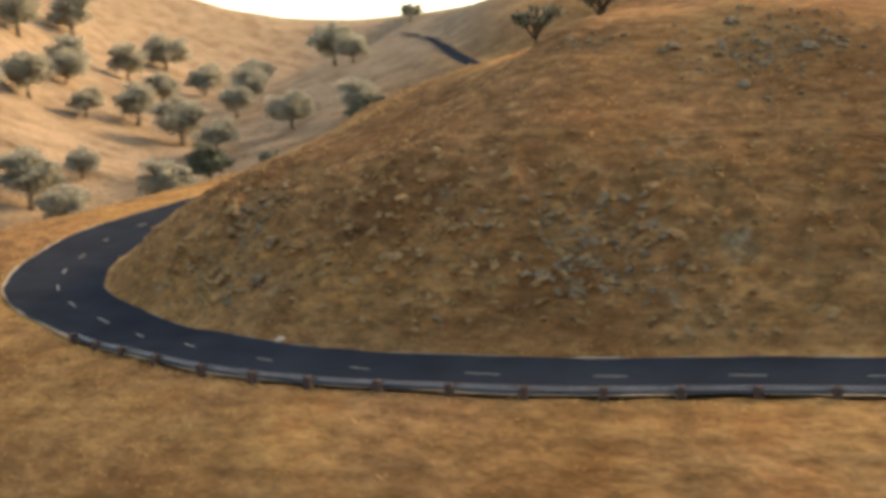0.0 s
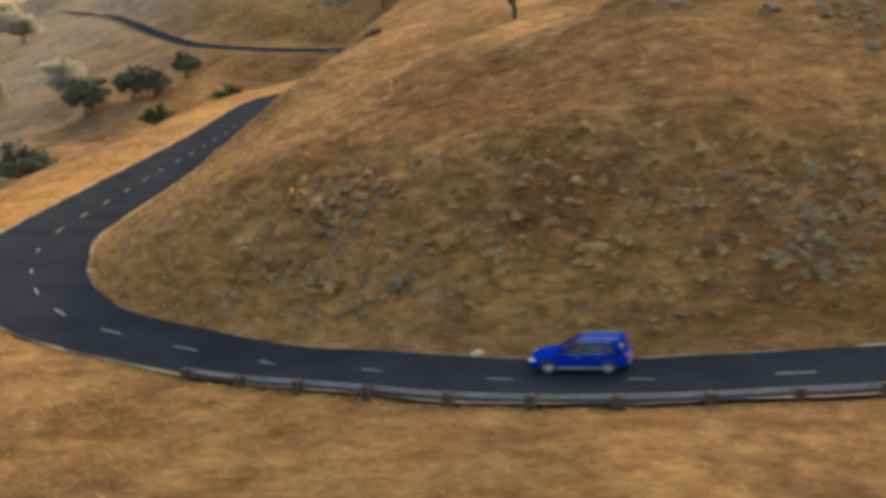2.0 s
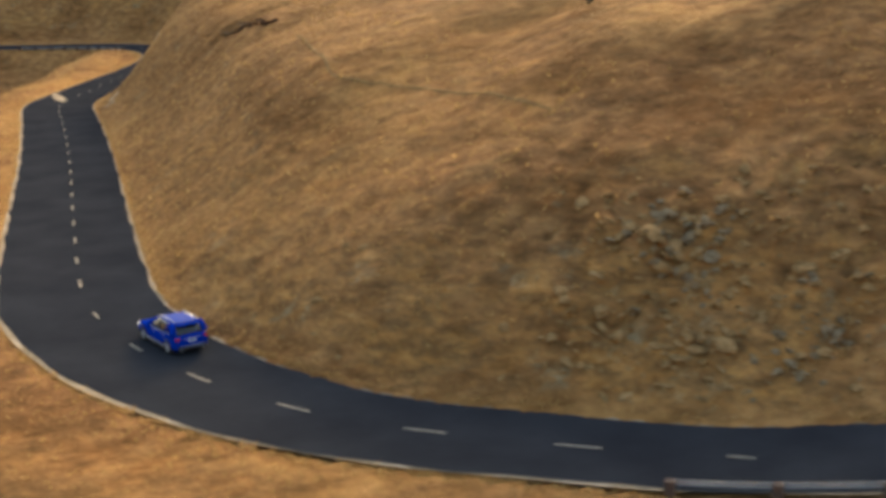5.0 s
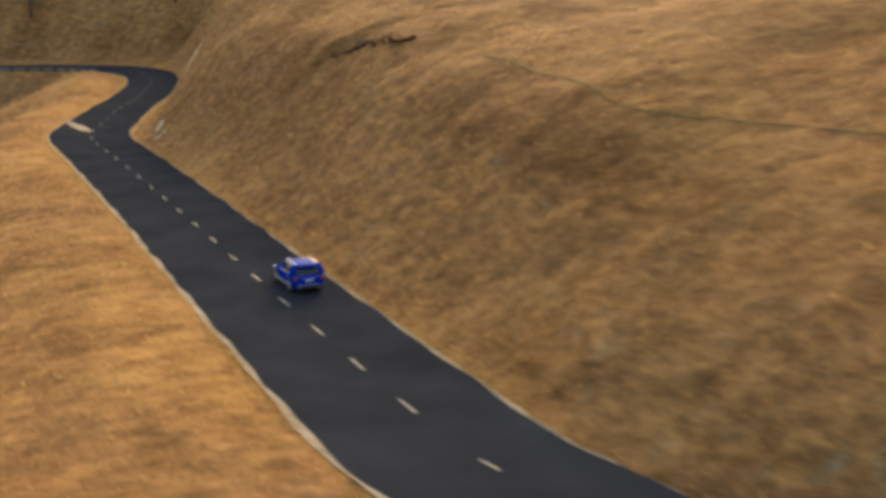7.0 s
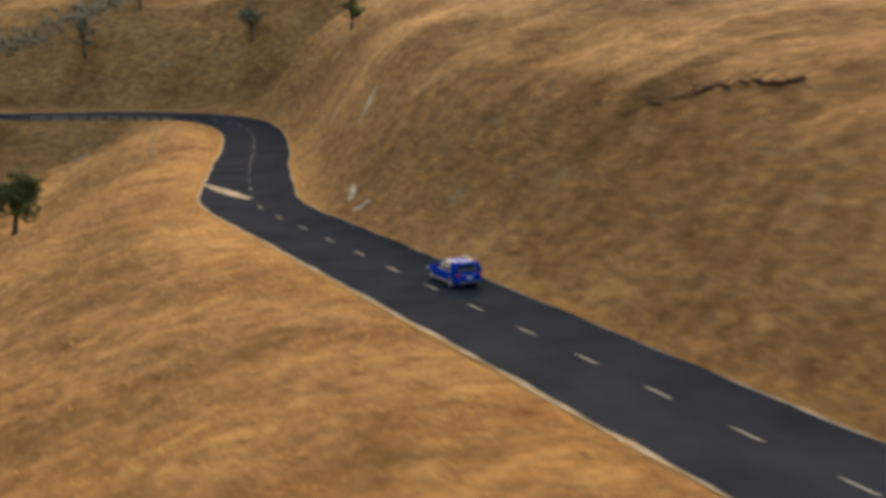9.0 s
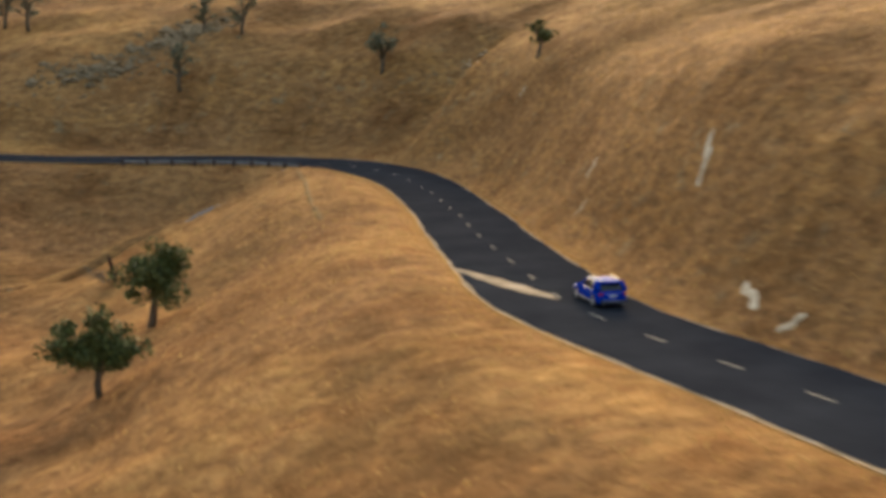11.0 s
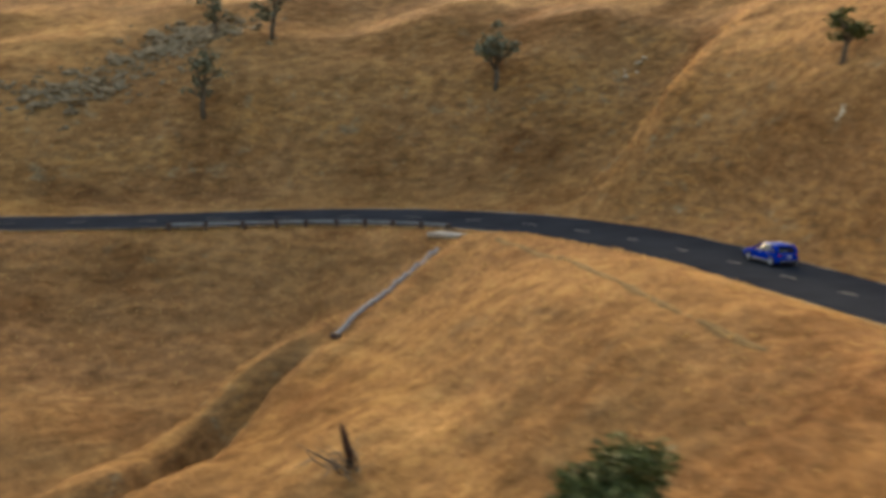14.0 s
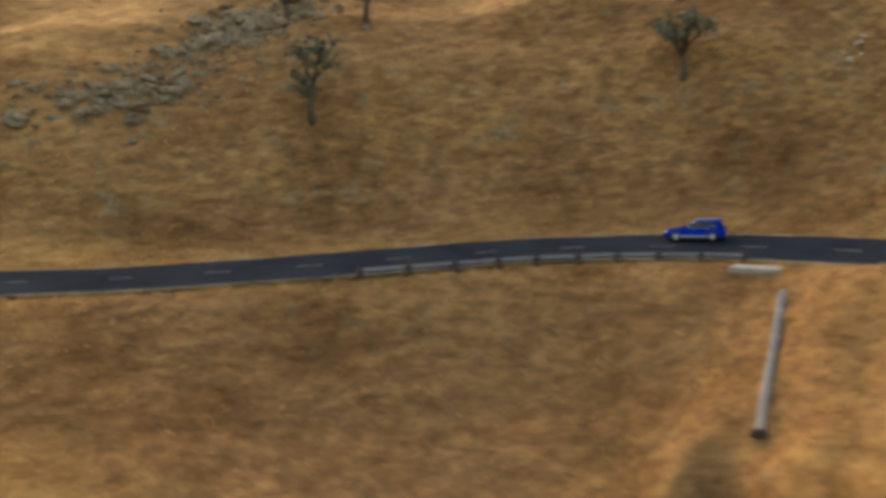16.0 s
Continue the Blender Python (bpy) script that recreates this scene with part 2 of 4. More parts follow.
def road_z(s):
    return stations([-90, 40, 58, 76, 90, 118, 136, 190, 240, 295, 350, 395, 435, 600], [0.6, 0.6, 0.4, -0.2, -1.1, -1.0, -0.5, -0.6, -0.3, 0, 0.8, 0.6, 1.2, 9.0], s)


def road_bank(s):
    """Rise per metre to the outside of the bend (to the right of travel)."""
    return stations([-90, 300, 345, 420, 470], [0, 0, 0.08, 0.03, 0.02], s)


def half_left(s):
    return stations([-90, 40, 85, 128, 235, 250, 275, 335, 420, 480], [3.1, 3.1, 3.4, 4.9, 4.9, 5.1, 4.5, 4.5, 5.0, 3.3], s)


def half_right(s):
    return stations([-90, 95, 128, 235, 290, 340, 420, 480], [3.4, 3.5, 4.2, 4.6, 4.8, 4.9, 5.0, 3.3], s)


def at_road(s, d=0.0):
    """Place and heading on the road: s metres along, d metres to the right of its middle."""
    x = np.interp(s, ROAD_S, ROAD_P[:, 0]) + d * np.interp(s, ROAD_S, ROAD_N[:, 0])
    y = np.interp(s, ROAD_S, ROAD_P[:, 1]) + d * np.interp(s, ROAD_S, ROAD_N[:, 1])
    one = np.atleast_1d(np.asarray(s, float))
    z = road_z(one)[0] + d * road_bank(one)[0]
    return Vector((float(x), float(y), float(z))), math.atan2(np.interp(s, ROAD_S, ROAD_T[:, 1]), np.interp(s, ROAD_S, ROAD_T[:, 0]))


# ---- the lie of the land ----
HILL_D = [0, 3, 7, 11, 15, 21, 31, 50, 85, 140]
HILL_S = [-60, 20, 50, 75, 103, 132, 160, 195, 240, 262, 300, 328, 344, 352.5, 361, 376, 400, 440, 520]
HILL_Z = [
    [0, 2.0, 5.8, 8.8, 11.2, 14, 18, 23, 28, 34], [0, 2.2, 6.0, 9.0, 11.5, 14.5, 18.6, 23, 28, 34],
    [0, 2.3, 6.1, 9.1, 11.4, 14.2, 18.2, 23, 29, 35], [0, 2.7, 6.6, 9.3, 11.4, 14, 18, 22.5, 28, 34],
    [0, 2.9, 6.2, 8.2, 9.8, 11.8, 14.8, 19.5, 25, 33],
    [0, 2.0, 4.4, 6.8, 8.8, 10.8, 13.8, 18, 25, 32], [0, 2.0, 5.4, 9.0, 12.2, 14.2, 16.5, 20, 25, 31],
    [0, 2.0, 5.2, 9.0, 12.6, 14.9, 17.2, 20.5, 25, 31], [0, 2.0, 6.5, 11.2, 14, 16.5, 19.5, 23, 27, 33],
    [0, 2.2, 9.0, 14.2, 17.2, 19.4, 22, 25.5, 29, 34], [0, 2.4, 8.0, 13.5, 16.6, 19.2, 22, 26, 31, 36],
    [0, 2.4, 8.4, 14.6, 18.4, 21.6, 25, 29, 34, 38], [0, 3.0, 8.6, 13.4, 16.8, 20, 24.5, 29, 35, 38], [0, 0.8, 2.2, 4.0, 6.8, 12.6, 21, 28, 36, 40],
    [0, 0.3, 1.4, 4.4, 9.0, 16.6, 22.4, 28, 36, 42], [0, 0.5, 2.2, 5.6, 9.6, 15.2, 21.4, 27, 35, 43],
    [0, 0.3, 1.0, 3.6, 7.4, 11.6, 17.4, 24, 34, 45], [0, 0.6, 2.4, 5.2, 8.4, 12, 17.5, 24, 34, 45],
    [0, 1.4, 5, 8, 10.4, 13, 17, 23, 33, 44],
]
VALE_D = [0, 3, 7, 14, 24, 38, 60, 100, 160]
VALE_S = [-60, 20, 75, 105, 135, 190, 232, 255, 285, 315, 340, 360, 385, 420, 520]
VALE_Z = [
    [0, -0.7, -2.0, -4.5, -8, -13, -20, -29, -38], [0, -0.7, -2.0, -4.5, -8, -13, -20, -29, -38],
    [0, -0.6, -1.8, -4.2, -8, -13, -20, -29, -38], [0, -0.3, -0.9, -2.6, -6, -11.5, -20, -30, -38],
    [0, 0.0, -0.2, -1.5, -5, -11, -20, -30, -38], [0, 0.0, -0.4, -2.4, -6.0, -11.5, -20, -30, -38],
    [0, 0.1, -0.5, -3.0, -7.0, -12, -20, -30, -38], [0, 0.5, 0.1, -2.8, -7.5, -12.2, -20, -30, -38],
    [0, 0.5, 0.1, -3.2, -8.8, -11.5, -13.5, -20, -32], [0, 1.2, 1.8, -0.3, -5.4, -10.4, -13.4, -20, -32],
    [0, 1.0, 1.4, -1.4, -6.8, -10.4, -13, -19, -32], [0, -0.8, -3.0, -6.4, -9.0, -11.2, -14, -20, -32],
    [0, -1.7, -4.8, -8.4, -11, -12.8, -15.5, -22, -33], [0, -1.2, -3.0, -5.8, -8.8, -13, -20, -30, -38],
    [0, -1.2, -3.0, -6, -9, -13.5, -21, -30, -38],
]
DITCH_X, DITCH_Y = [19, 9, -2, -6.5, -12, -17, -22.5, -27, -31, -45, -75], [216, 210.2, 204.4, 203.4, 200.0, 196, 192.2, 189.8, 188, 180, 164]
DITCH_S, DITCH_P = smooth_line(DITCH_X, DITCH_Y, 1.0)


def nearest(xy, line):
    """For many places: the index of the nearest point of a line, and the distance."""
    idx, far = np.empty(len(xy), int), np.empty(len(xy))
    for a in range(0, len(xy), 20000):
        q = xy[a : a + 20000]
        d2 = ((q[:, None, :] - line[None]) ** 2).sum(-1)
        idx[a : a + 20000] = d2.argmin(1)
        far[a : a + 20000] = np.sqrt(d2.min(1))
    return idx, far


def across(d, breaks, table):
    """Each row's height at its own distance d, along straight pieces between the breaks, a little rounded."""
    out = np.zeros(len(d))
    for k, w in ((-0.8, 0.25), (0.0, 0.5), (0.8, 0.25)):
        dd = np.clip(d + k, 0, breaks[-1] - 1e-6)
        i = np.clip(np.searchsorted(breaks, dd, side="right") - 1, 0, len(breaks) - 2)
        b = np.asarray(breaks, float)
        u = (dd - b[i]) / (b[i + 1] - b[i])
        r = np.arange(len(d))
        out += w * (table[r, i] * (1 - u) + table[r, i + 1] * u)
    return out


RNG = np.random.RandomState(7)
WAVES = [(RNG.uniform(0.6, 1.6), RNG.uniform(0, 6.28), RNG.uniform(0, 6.28)) for _ in range(16)]


def swell(x, y, size):
    """Smooth unevenness of about unit height, in waves of about that size."""
    z = np.zeros_like(x)
    for k, (f, a, p) in enumerate(WAVES):
        z += np.sin((x * math.cos(a) + y * math.sin(a)) * 6.283 * f / size + p + 1.7 * np.sin((x * math.sin(a) - y * math.cos(a)) * 2.6 * f / size + k))
    return z / 4.0


def land(x, y):
    """The height of the ground at many places."""
    x, y = np.asarray(x, float), np.asarray(y, float)
    xy = np.column_stack([x, y])
    i, far = nearest(xy, ROAD_P)
    s = ROAD_S[i]
    d = ((xy - ROAD_P[i]) * ROAD_N[i]).sum(1)
    side = np.where(d >= 0, 1.0, -1.0)
    d = side * np.maximum(np.abs(d), far)
    zr = road_z(s) + np.clip(d, -6, 6) * road_bank(s)
    hr, hl = half_right(s), half_left(s)
    right = across(np.maximum(d - hr - 0.6, 0), HILL_D, stations(HILL_S, HILL_Z, s))
    left = across(np.maximum(-d - hl - 0.5, 0), VALE_D, stations(VALE_S, VALE_Z, s))
    off = np.where(d >= 0, d - hr, -d - hl)
    z = zr + np.where(d >= 0, right, left)
    # the nose of the hill inside the bend is rounded
    nose = np.flatnonzero((d > 9) & (d < 110) & (s > S0 + 85) & (s < S0 + 205))
    if len(nose):
        reach = np.clip((d[nose] - 9) * 0.55, 0, 10)
        total = z[nose].copy()
        for k in range(8):
            q = xy[nose] + reach[:, None] * (1.0 if k % 2 else 0.55) * np.array([math.cos(k * 0.785), math.sin(k * 0.785)])
            j, gap = nearest(q, ROAD_P)
            total += road_z(ROAD_S[j]) + across(np.maximum(gap - half_right(ROAD_S[j]) - 0.6, 0), HILL_D, stations(HILL_S, HILL_Z, ROAD_S[j]))
        z[nose] = total / 9
    rough = np.clip((off - 0.8) / 5, 0, 1)
    z += rough * (0.11 * swell(x, y, 11.0) + 0.04 * swell(y, -x, 3.4) + np.clip((off - 8) / 30, 0, 1) * 0.7 * swell(-x, y, 33.0))
    # the cut bank is furrowed down its slope
    bank = (d > 0) * np.clip((off - 1.5) / 3, 0, 1) * np.clip((17 - off) / 6, 0, 1)
    z += bank * 0.05 * np.sin(s * 1.15 + 1.5 * np.sin(s * 0.37) + 0.5 * np.sin(off * 0.6))
    crag = bank * np.clip((118 + S0 - s) / 20, 0, 1)
    z += crag * (0.75 * np.abs(swell(x, y, 5.5)) - 0.4 + 0.30 * swell(y, x, 2.4))
    z -= 0.30 * np.clip((0.45 - off) / 0.45, 0, 1)
    # far country: across the valley the hills rise again
    up = np.clip((-d - 80) / 190, 0, 1)
    z += (d < 0) * up * up * (3 - 2 * up) * (84 + 6 * swell(x, y, 420.0)) + np.clip((np.abs(d) - 120) / 160, 0, 1) * 4 * swell(x, y, 170.0)
    up = np.clip((d - 140) / 500, 0, 1)
    z += (d > 0) * up * 45
    # far skyline capped by bearing from the opening camera position, shaped to fit its view
    run = np.hypot(x - 76, y + 104)
    turn = np.degrees(np.arctan2(x - 76, y + 104))
    cap = 15.0 - 0.01 * (run - 450) + 8 * np.clip((-24.5 - turn) / 5, 0, 1) + 46 * np.clip((-29 - turn) / 7, 0, 1) + 9 * np.clip((turn + 22) / 3.5, 0, 1.6)
    west = np.clip((-22 - x) / 60, 0, 1) * np.clip((run - 300) / 60, 0, 1)
    z = z - west * 0.9 * np.maximum(z - cap, 0)
    # the gully below the drain
    j, gap = nearest(xy, DITCH_P)
    deep = np.interp(DITCH_S[j], [0, 12, 26, 31, 60, 120], [0.1, 0.25, 0.4, 2.2, 2.4, 1.8])
    z -= deep * np.clip(1 - (gap / 1.9) ** 4, 0, 1) * (np.abs(d) > 6)
    z += 0.75 * np.exp(-(((gap - 3.6) / 1.6) ** 2)) * np.interp(DITCH_S[j], [4, 20, 90, 120], [0, 1, 1, 0]) * (np.abs(d) > 8)
    return z


def land_at(x, y):
    return float(land([x], [y])[0])


# ---- building helpers ----
def mesh_of(name, verts, faces, material, smooth=True):
    me = bpy.data.meshes.new(name)
    me.from_pydata([tuple(map(float, v)) for v in verts] if not isinstance(verts, np.ndarray) else verts.tolist(), [], faces)
    me.materials.append(material)
    if smooth:
        me.polygons.foreach_set("use_smooth", [True] * len(me.polygons))
    me.update()
    return me


def part(name, bm, material, parent=None, label="", smooth=True):
    me = bpy.data.meshes.new(name)
    bmesh.ops.recalc_face_normals(bm, faces=bm.faces)
    bm.to_mesh(me)
    bm.free()
    me.materials.append(material)
    if smooth:
        me.polygons.foreach_set("use_smooth", [True] * len(me.polygons))
    ob = new(name, me)
    if parent:
        ob.parent = parent
    return tagged(ob, label)


def shared_part(name, me, parent, m):
    ob = new(name, me)
    ob.parent = parent
    ob.matrix_basis = m
    return ob


def bm_box(sx, sy, sz, m=None, bevel=0.0, bm=None):
    bm = bm or bmesh.new()
    v = bmesh.ops.create_cube(bm, size=1, matrix=(m or Matrix()) @ Matrix.Diagonal((sx, sy, sz, 1)))["verts"]
    if bevel:
        e = {e for w in v for e in w.link_edges}
        bmesh.ops.bevel(bm, geom=list(e), offset=bevel, segments=2, affect="EDGES", profile=0.6)
    return bm


def tube(points, radii, sides, bm=None):
    """A tapered tube along points."""
    bm = bm or bmesh.new()
    rings = []
    for k, p in enumerate(points):
        p = Vector(p)
        a, b = Vector(points[max(k - 1, 0)]), Vector(points[min(k + 1, len(points) - 1)])
        q = (b - a).to_track_quat("Z", "Y")
        rings.append([bm.verts.new(p + q @ Vector((radii[k] * math.cos(u), radii[k] * math.sin(u), 0))) for u in [6.2832 * j / sides for j in range(sides)]])
    for r0, r1 in zip(rings, rings[1:]):
        for j in range(sides):
            bm.faces.new((r0[j], r0[(j + 1) % sides], r1[(j + 1) % sides], r1[j]))
    bm.faces.new(rings[0][::-1])
    bm.faces.new(rings[-1])
    return bm


# ---- ground: one sheet to the horizon ----
def spaced(lo, hi, step, reach):
    core = list(np.arange(lo, hi + step / 2, step))
    a, b, k = [], [], step
    x = lo
    while x > -reach:
        k *= 1.10
        x -= k
        a.append(x)
    x, k = hi, step
    while x < reach:
        k *= 1.10
        x += k
        b.append(x)
    return np.array(a[::-1] + core + b)


def slope_shade(x, y):
    """How strongly the ground colour is darkened in place of shade, by side and stretch of road."""
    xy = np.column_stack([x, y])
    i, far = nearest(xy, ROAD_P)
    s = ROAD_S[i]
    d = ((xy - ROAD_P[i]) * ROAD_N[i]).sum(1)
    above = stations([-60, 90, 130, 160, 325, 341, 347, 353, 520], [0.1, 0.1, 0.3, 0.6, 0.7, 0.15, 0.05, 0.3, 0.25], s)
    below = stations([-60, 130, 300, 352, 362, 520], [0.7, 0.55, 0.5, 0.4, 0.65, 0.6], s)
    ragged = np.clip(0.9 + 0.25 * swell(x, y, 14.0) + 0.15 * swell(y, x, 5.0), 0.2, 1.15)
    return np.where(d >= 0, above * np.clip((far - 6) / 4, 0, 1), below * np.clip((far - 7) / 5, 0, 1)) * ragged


def build_ground():
    xs, ys = spaced(-52, 92, 0.8, 3500), spaced(-86, 292, 0.8, 3500)
    gx, gy = np.meshgrid(xs, ys)
    gz = land(gx.ravel(), gy.ravel())
    nx, ny = len(xs), len(ys)
    me = bpy.data.meshes.new("ground")
    me.vertices.add(nx * ny)
    me.vertices.foreach_set("co", np.column_stack([gx.ravel(), gy.ravel(), gz]).astype(np.float32).ravel())
    i = np.arange(nx - 1)[None, :] + nx * np.arange(ny - 1)[:, None]
    quads = np.stack([i, i + 1, i + nx + 1, i + nx], -1).reshape(-1, 4)
    me.loops.add(quads.size)
    me.loops.foreach_set("vertex_index", quads.ravel().astype(np.int32))
    me.polygons.add(len(quads))
    me.polygons.foreach_set("loop_start", np.arange(0, quads.size, 4, dtype=np.int32))
    me.polygons.foreach_set("use_smooth", np.ones(len(quads), bool))
    me.update(calc_edges=True)
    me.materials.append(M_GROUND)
    # painted shade for the ground colour, one value per vertex
    shade_amount = me.attributes.new("shade_amount", "FLOAT", "POINT")
    shade_amount.data.foreach_set("value", slope_shade(gx.ravel(), gy.ravel()).astype(np.float32))
    return tagged(new("ground", me), "golden dry grass hillside with bare ochre cut banks", "ground", kind="structure")


build_ground()


def strip(name, left, right, lift, material, s_a, s_b, step=1.0, thick=0.0):
    """A strip that follows the road between two lines d = left(s) .. right(s)."""
    ss = np.arange(s_a, s_b, step)
    verts, faces = [], []
    cols = 5
    for s in ss:
        l, r = left(s), right(s)
        for k in range(cols):
            d = l + (r - l) * k / (cols - 1)
            p, _ = at_road(s, d)
            verts.append((p.x, p.y, p.z + lift - (0.1 if k in (0, cols - 1) and thick else 0)))
    for a in range(len(ss) - 1):
        for k in range(cols - 1):
            b = a * cols + k
            faces.append((b, b + 1, b + cols + 1, b + cols))
    return new(name, mesh_of(name, verts, faces, material))


def one(fn, s):
    return float(fn(np.array([s]))[0])


S_END = float(ROAD_S[-1]) - 2
road = strip("road", lambda s: -one(half_left, s) + 0.12 * math.sin(s * 0.9) * math.sin(s * 0.31), lambda s: one(half_right, s) + 0.14 * math.sin(s * 0.7 + 1) * math.sin(s * 0.23), 0.02, M_ASPHALT, 0, S_END)
tagged(road, "dark grey asphalt two-lane country road with worn centre dashes", "road", kind="structure")
shoulder = strip("pavement", lambda s: -one(half_left, s) - 0.14 - 0.16 * min(max((s - S0 - 100) / 20, 0), 1) - 0.12 * math.sin(s * 0.53) * math.sin(s * 0.21 + 2), lambda s: one(half_right, s) + 0.5 + 0.4 * math.sin(s * 0.61) * math.sin(s * 0.17) + 0.5 * math.exp(-(((s - S0 - 165) / 14) ** 2)), 0.0, M_DUST, 0, S_END)
tagged(shoulder, "sandy gravel shoulder along the asphalt edge", "road shoulder", kind="structure")


# centre dashes
def s_near(x, y):
    return float(ROAD_S[np.argmin(((ROAD_P - (x, y)) ** 2).sum(1))])


def build_dashes():
    bm = bm_box(1.95, 0.11, 0.012, bevel=0.004)
    me = bpy.data.meshes.new("lane_dash")
    bm.to_mesh(me)
    bm.free()
    me.materials.append(M_PAINT)
    a, b, c = S0 + 93.2, s_near(3.6, 2.1), s_near(3.8, 107.9)
    marks = [a - 7.1 * k for k in range(1, 24)] + list(np.linspace(a, b, 7)[:-1]) + list(np.linspace(b, c, 17)) + [c + 7.3 * k for k in range(1, 44)]
    for s in marks:
        if 2 < s < S_END - 3:
            p, h = at_road(s)
            tilt = -math.atan(one(road_bank, s))
            shared_part("lane_dash", me, road, Matrix.Translation(p + Vector((0, 0, 0.027))) @ Matrix.Rotation(h, 4, "Z") @ Matrix.Rotation(tilt, 4, "X"))


build_dashes()


# ---- guard rails ----
def build_guard_rail(s_a, count, gap, offset, beam_from, beam_to, label):
    ss = [s_a + gap * k for k in range(count)]
    p0, _ = at_road(ss[0], offset(ss[0]))
    root = new("guard_rail")
    root.location = p0
    tagged(root, label, "guard rail")
    inv = Matrix.Translation(-p0)
    post = bmesh.new()
    bm_box(0.42, 0.36, 1.6, Matrix.Translation((0, 0, -0.27)), 0.04, post)
    me = bpy.data.meshes.new("post")
    post.to_mesh(me)
    post.free()
    me.materials.append(M_POST)
    blk = bm_box(0.22, 0.2, 0.36, None, 0.015)
    mb = bpy.data.meshes.new("spacer_block")
    blk.to_mesh(mb)
    blk.free()
    mb.materials.append(M_POST)
    for s in ss:
        p, a = at_road(s, offset(s))
        m = inv @ Matrix.Translation(p) @ Matrix.Rotation(a, 4, "Z")
        shared_part("post", me, root, m)
        shared_part("spacer_block", mb, root, m @ Matrix.Translation((0, -0.2, 0.34)))
    # the W-shaped beam, in lengths between posts
    prof = [(0.0, 0.115), (0.02, 0.11), (0.085, 0.075), (0.085, 0.04), (0.01, 0.015), (0.01, -0.015), (0.085, -0.04), (0.085, -0.075), (0.02, -0.11), (0.0, -0.115)]
    for k in range(beam_from, beam_to):
        bm = bmesh.new()
        rows = []
        for s in np.linspace(ss[k], ss[k + 1], 4):
            p, a = at_road(s, offset(s) + 0.33)
            p = p - p0
            nrm = Vector((math.sin(a), -math.cos(a), 0))
            rows.append([bm.verts.new(p + nrm * o + Vector((0, 0, 0.34 + h))) for o, h in prof] + [bm.verts.new(p + nrm * (o - 0.012) + Vector((0, 0, 0.34 + h))) for o, h in prof[::-1]])
        for r0, r1 in zip(rows, rows[1:]):
            for j in range(len(r0)):
                q = (j + 1) % len(r0)
                bm.faces.new((r0[j], r0[q], r1[q], r1[j]))
        for r in (rows[0], rows[-1]):
            bm.faces.new(r)
        part("beam", bm, M_STEEL, root, smooth=False)
    return root


s_last = S0 + 89.0
build_guard_rail(s_last - 3.81 * 26, 27, 3.81, lambda s: -one(half_left, s) - 0.35, 0, 26, "galvanised steel guard rail on dark timber posts along the outer edge")
build_guard_rail(s_near(21.3, 226.5) - 5.5, 10, 3.81, lambda s: -one(half_left, s) - 0.5, 0, 9, "short galvanised guard rail on dark timber posts above the fill slope")


# ---- rocks ----
def rock_mesh(seed, material):
    r = random.Random(seed)
    bm = bmesh.new()
    bmesh.ops.create_icosphere(bm, subdivisions=2, radius=0.5)
    off = Vector((r.uniform(-50, 50), r.uniform(-50, 50), r.uniform(-50, 50)))
    sq = Vector((r.uniform(0.8, 1.3), r.uniform(0.6, 1.0), r.uniform(0.35, 0.6)))
    for v in bm.verts:
        k = 1 + 0.55 * noise.noise(v.co * 2.1 + off) + 0.25 * noise.noise(v.co * 5 + off)
        v.co = Vector((v.co.x * sq.x, v.co.y * sq.y, v.co.z * sq.z)) * k
        v.co = Vector([round(c / 0.13) * 0.13 * 0.5 + c * 0.5 for c in v.co])
    me = bpy.data.meshes.new("rock")
    bm.to_mesh(me)
    bm.free()
    me.materials.append(material)
    return me


GREY_ROCKS = [rock_mesh(k, M_ROCK) for k in range(6)]
OCHRE_ROCKS = [rock_mesh(20 + k, M_OCHRE) for k in range(5)]
PALE_ROCKS = [rock_mesh(40 + k, M_PALE) for k in range(3)]


def place_rocks(meshes, cx, cy, rx, ry, count, lo, hi, label, group, seed, sink=0.02):
    r = random.Random(seed)
    pts = [(cx + rx * r.gauss(0, 0.5), cy + ry * r.gauss(0, 0.5)) for _ in range(count)]
    clear = nearest(np.array(pts), ROAD_P)[1] > 5.2
    pts = [p for p, ok in zip(pts, clear) if ok or count == 1]
    zs = land([p[0] for p in pts], [p[1] for p in pts])
    for (x, y), z in zip(pts, zs):
        k = lo + (hi - lo) * r.random() ** 2
        ob = new("rock", meshes[r.randrange(len(meshes))])
        ob.matrix_basis = Matrix.LocRotScale((x, y, z - sink * k), Euler((r.uniform(-0.4, 0.4), r.uniform(-0.4, 0.4), r.uniform(0, 6.3))), (k, k, k))
        tagged(ob, label, "rock", group)


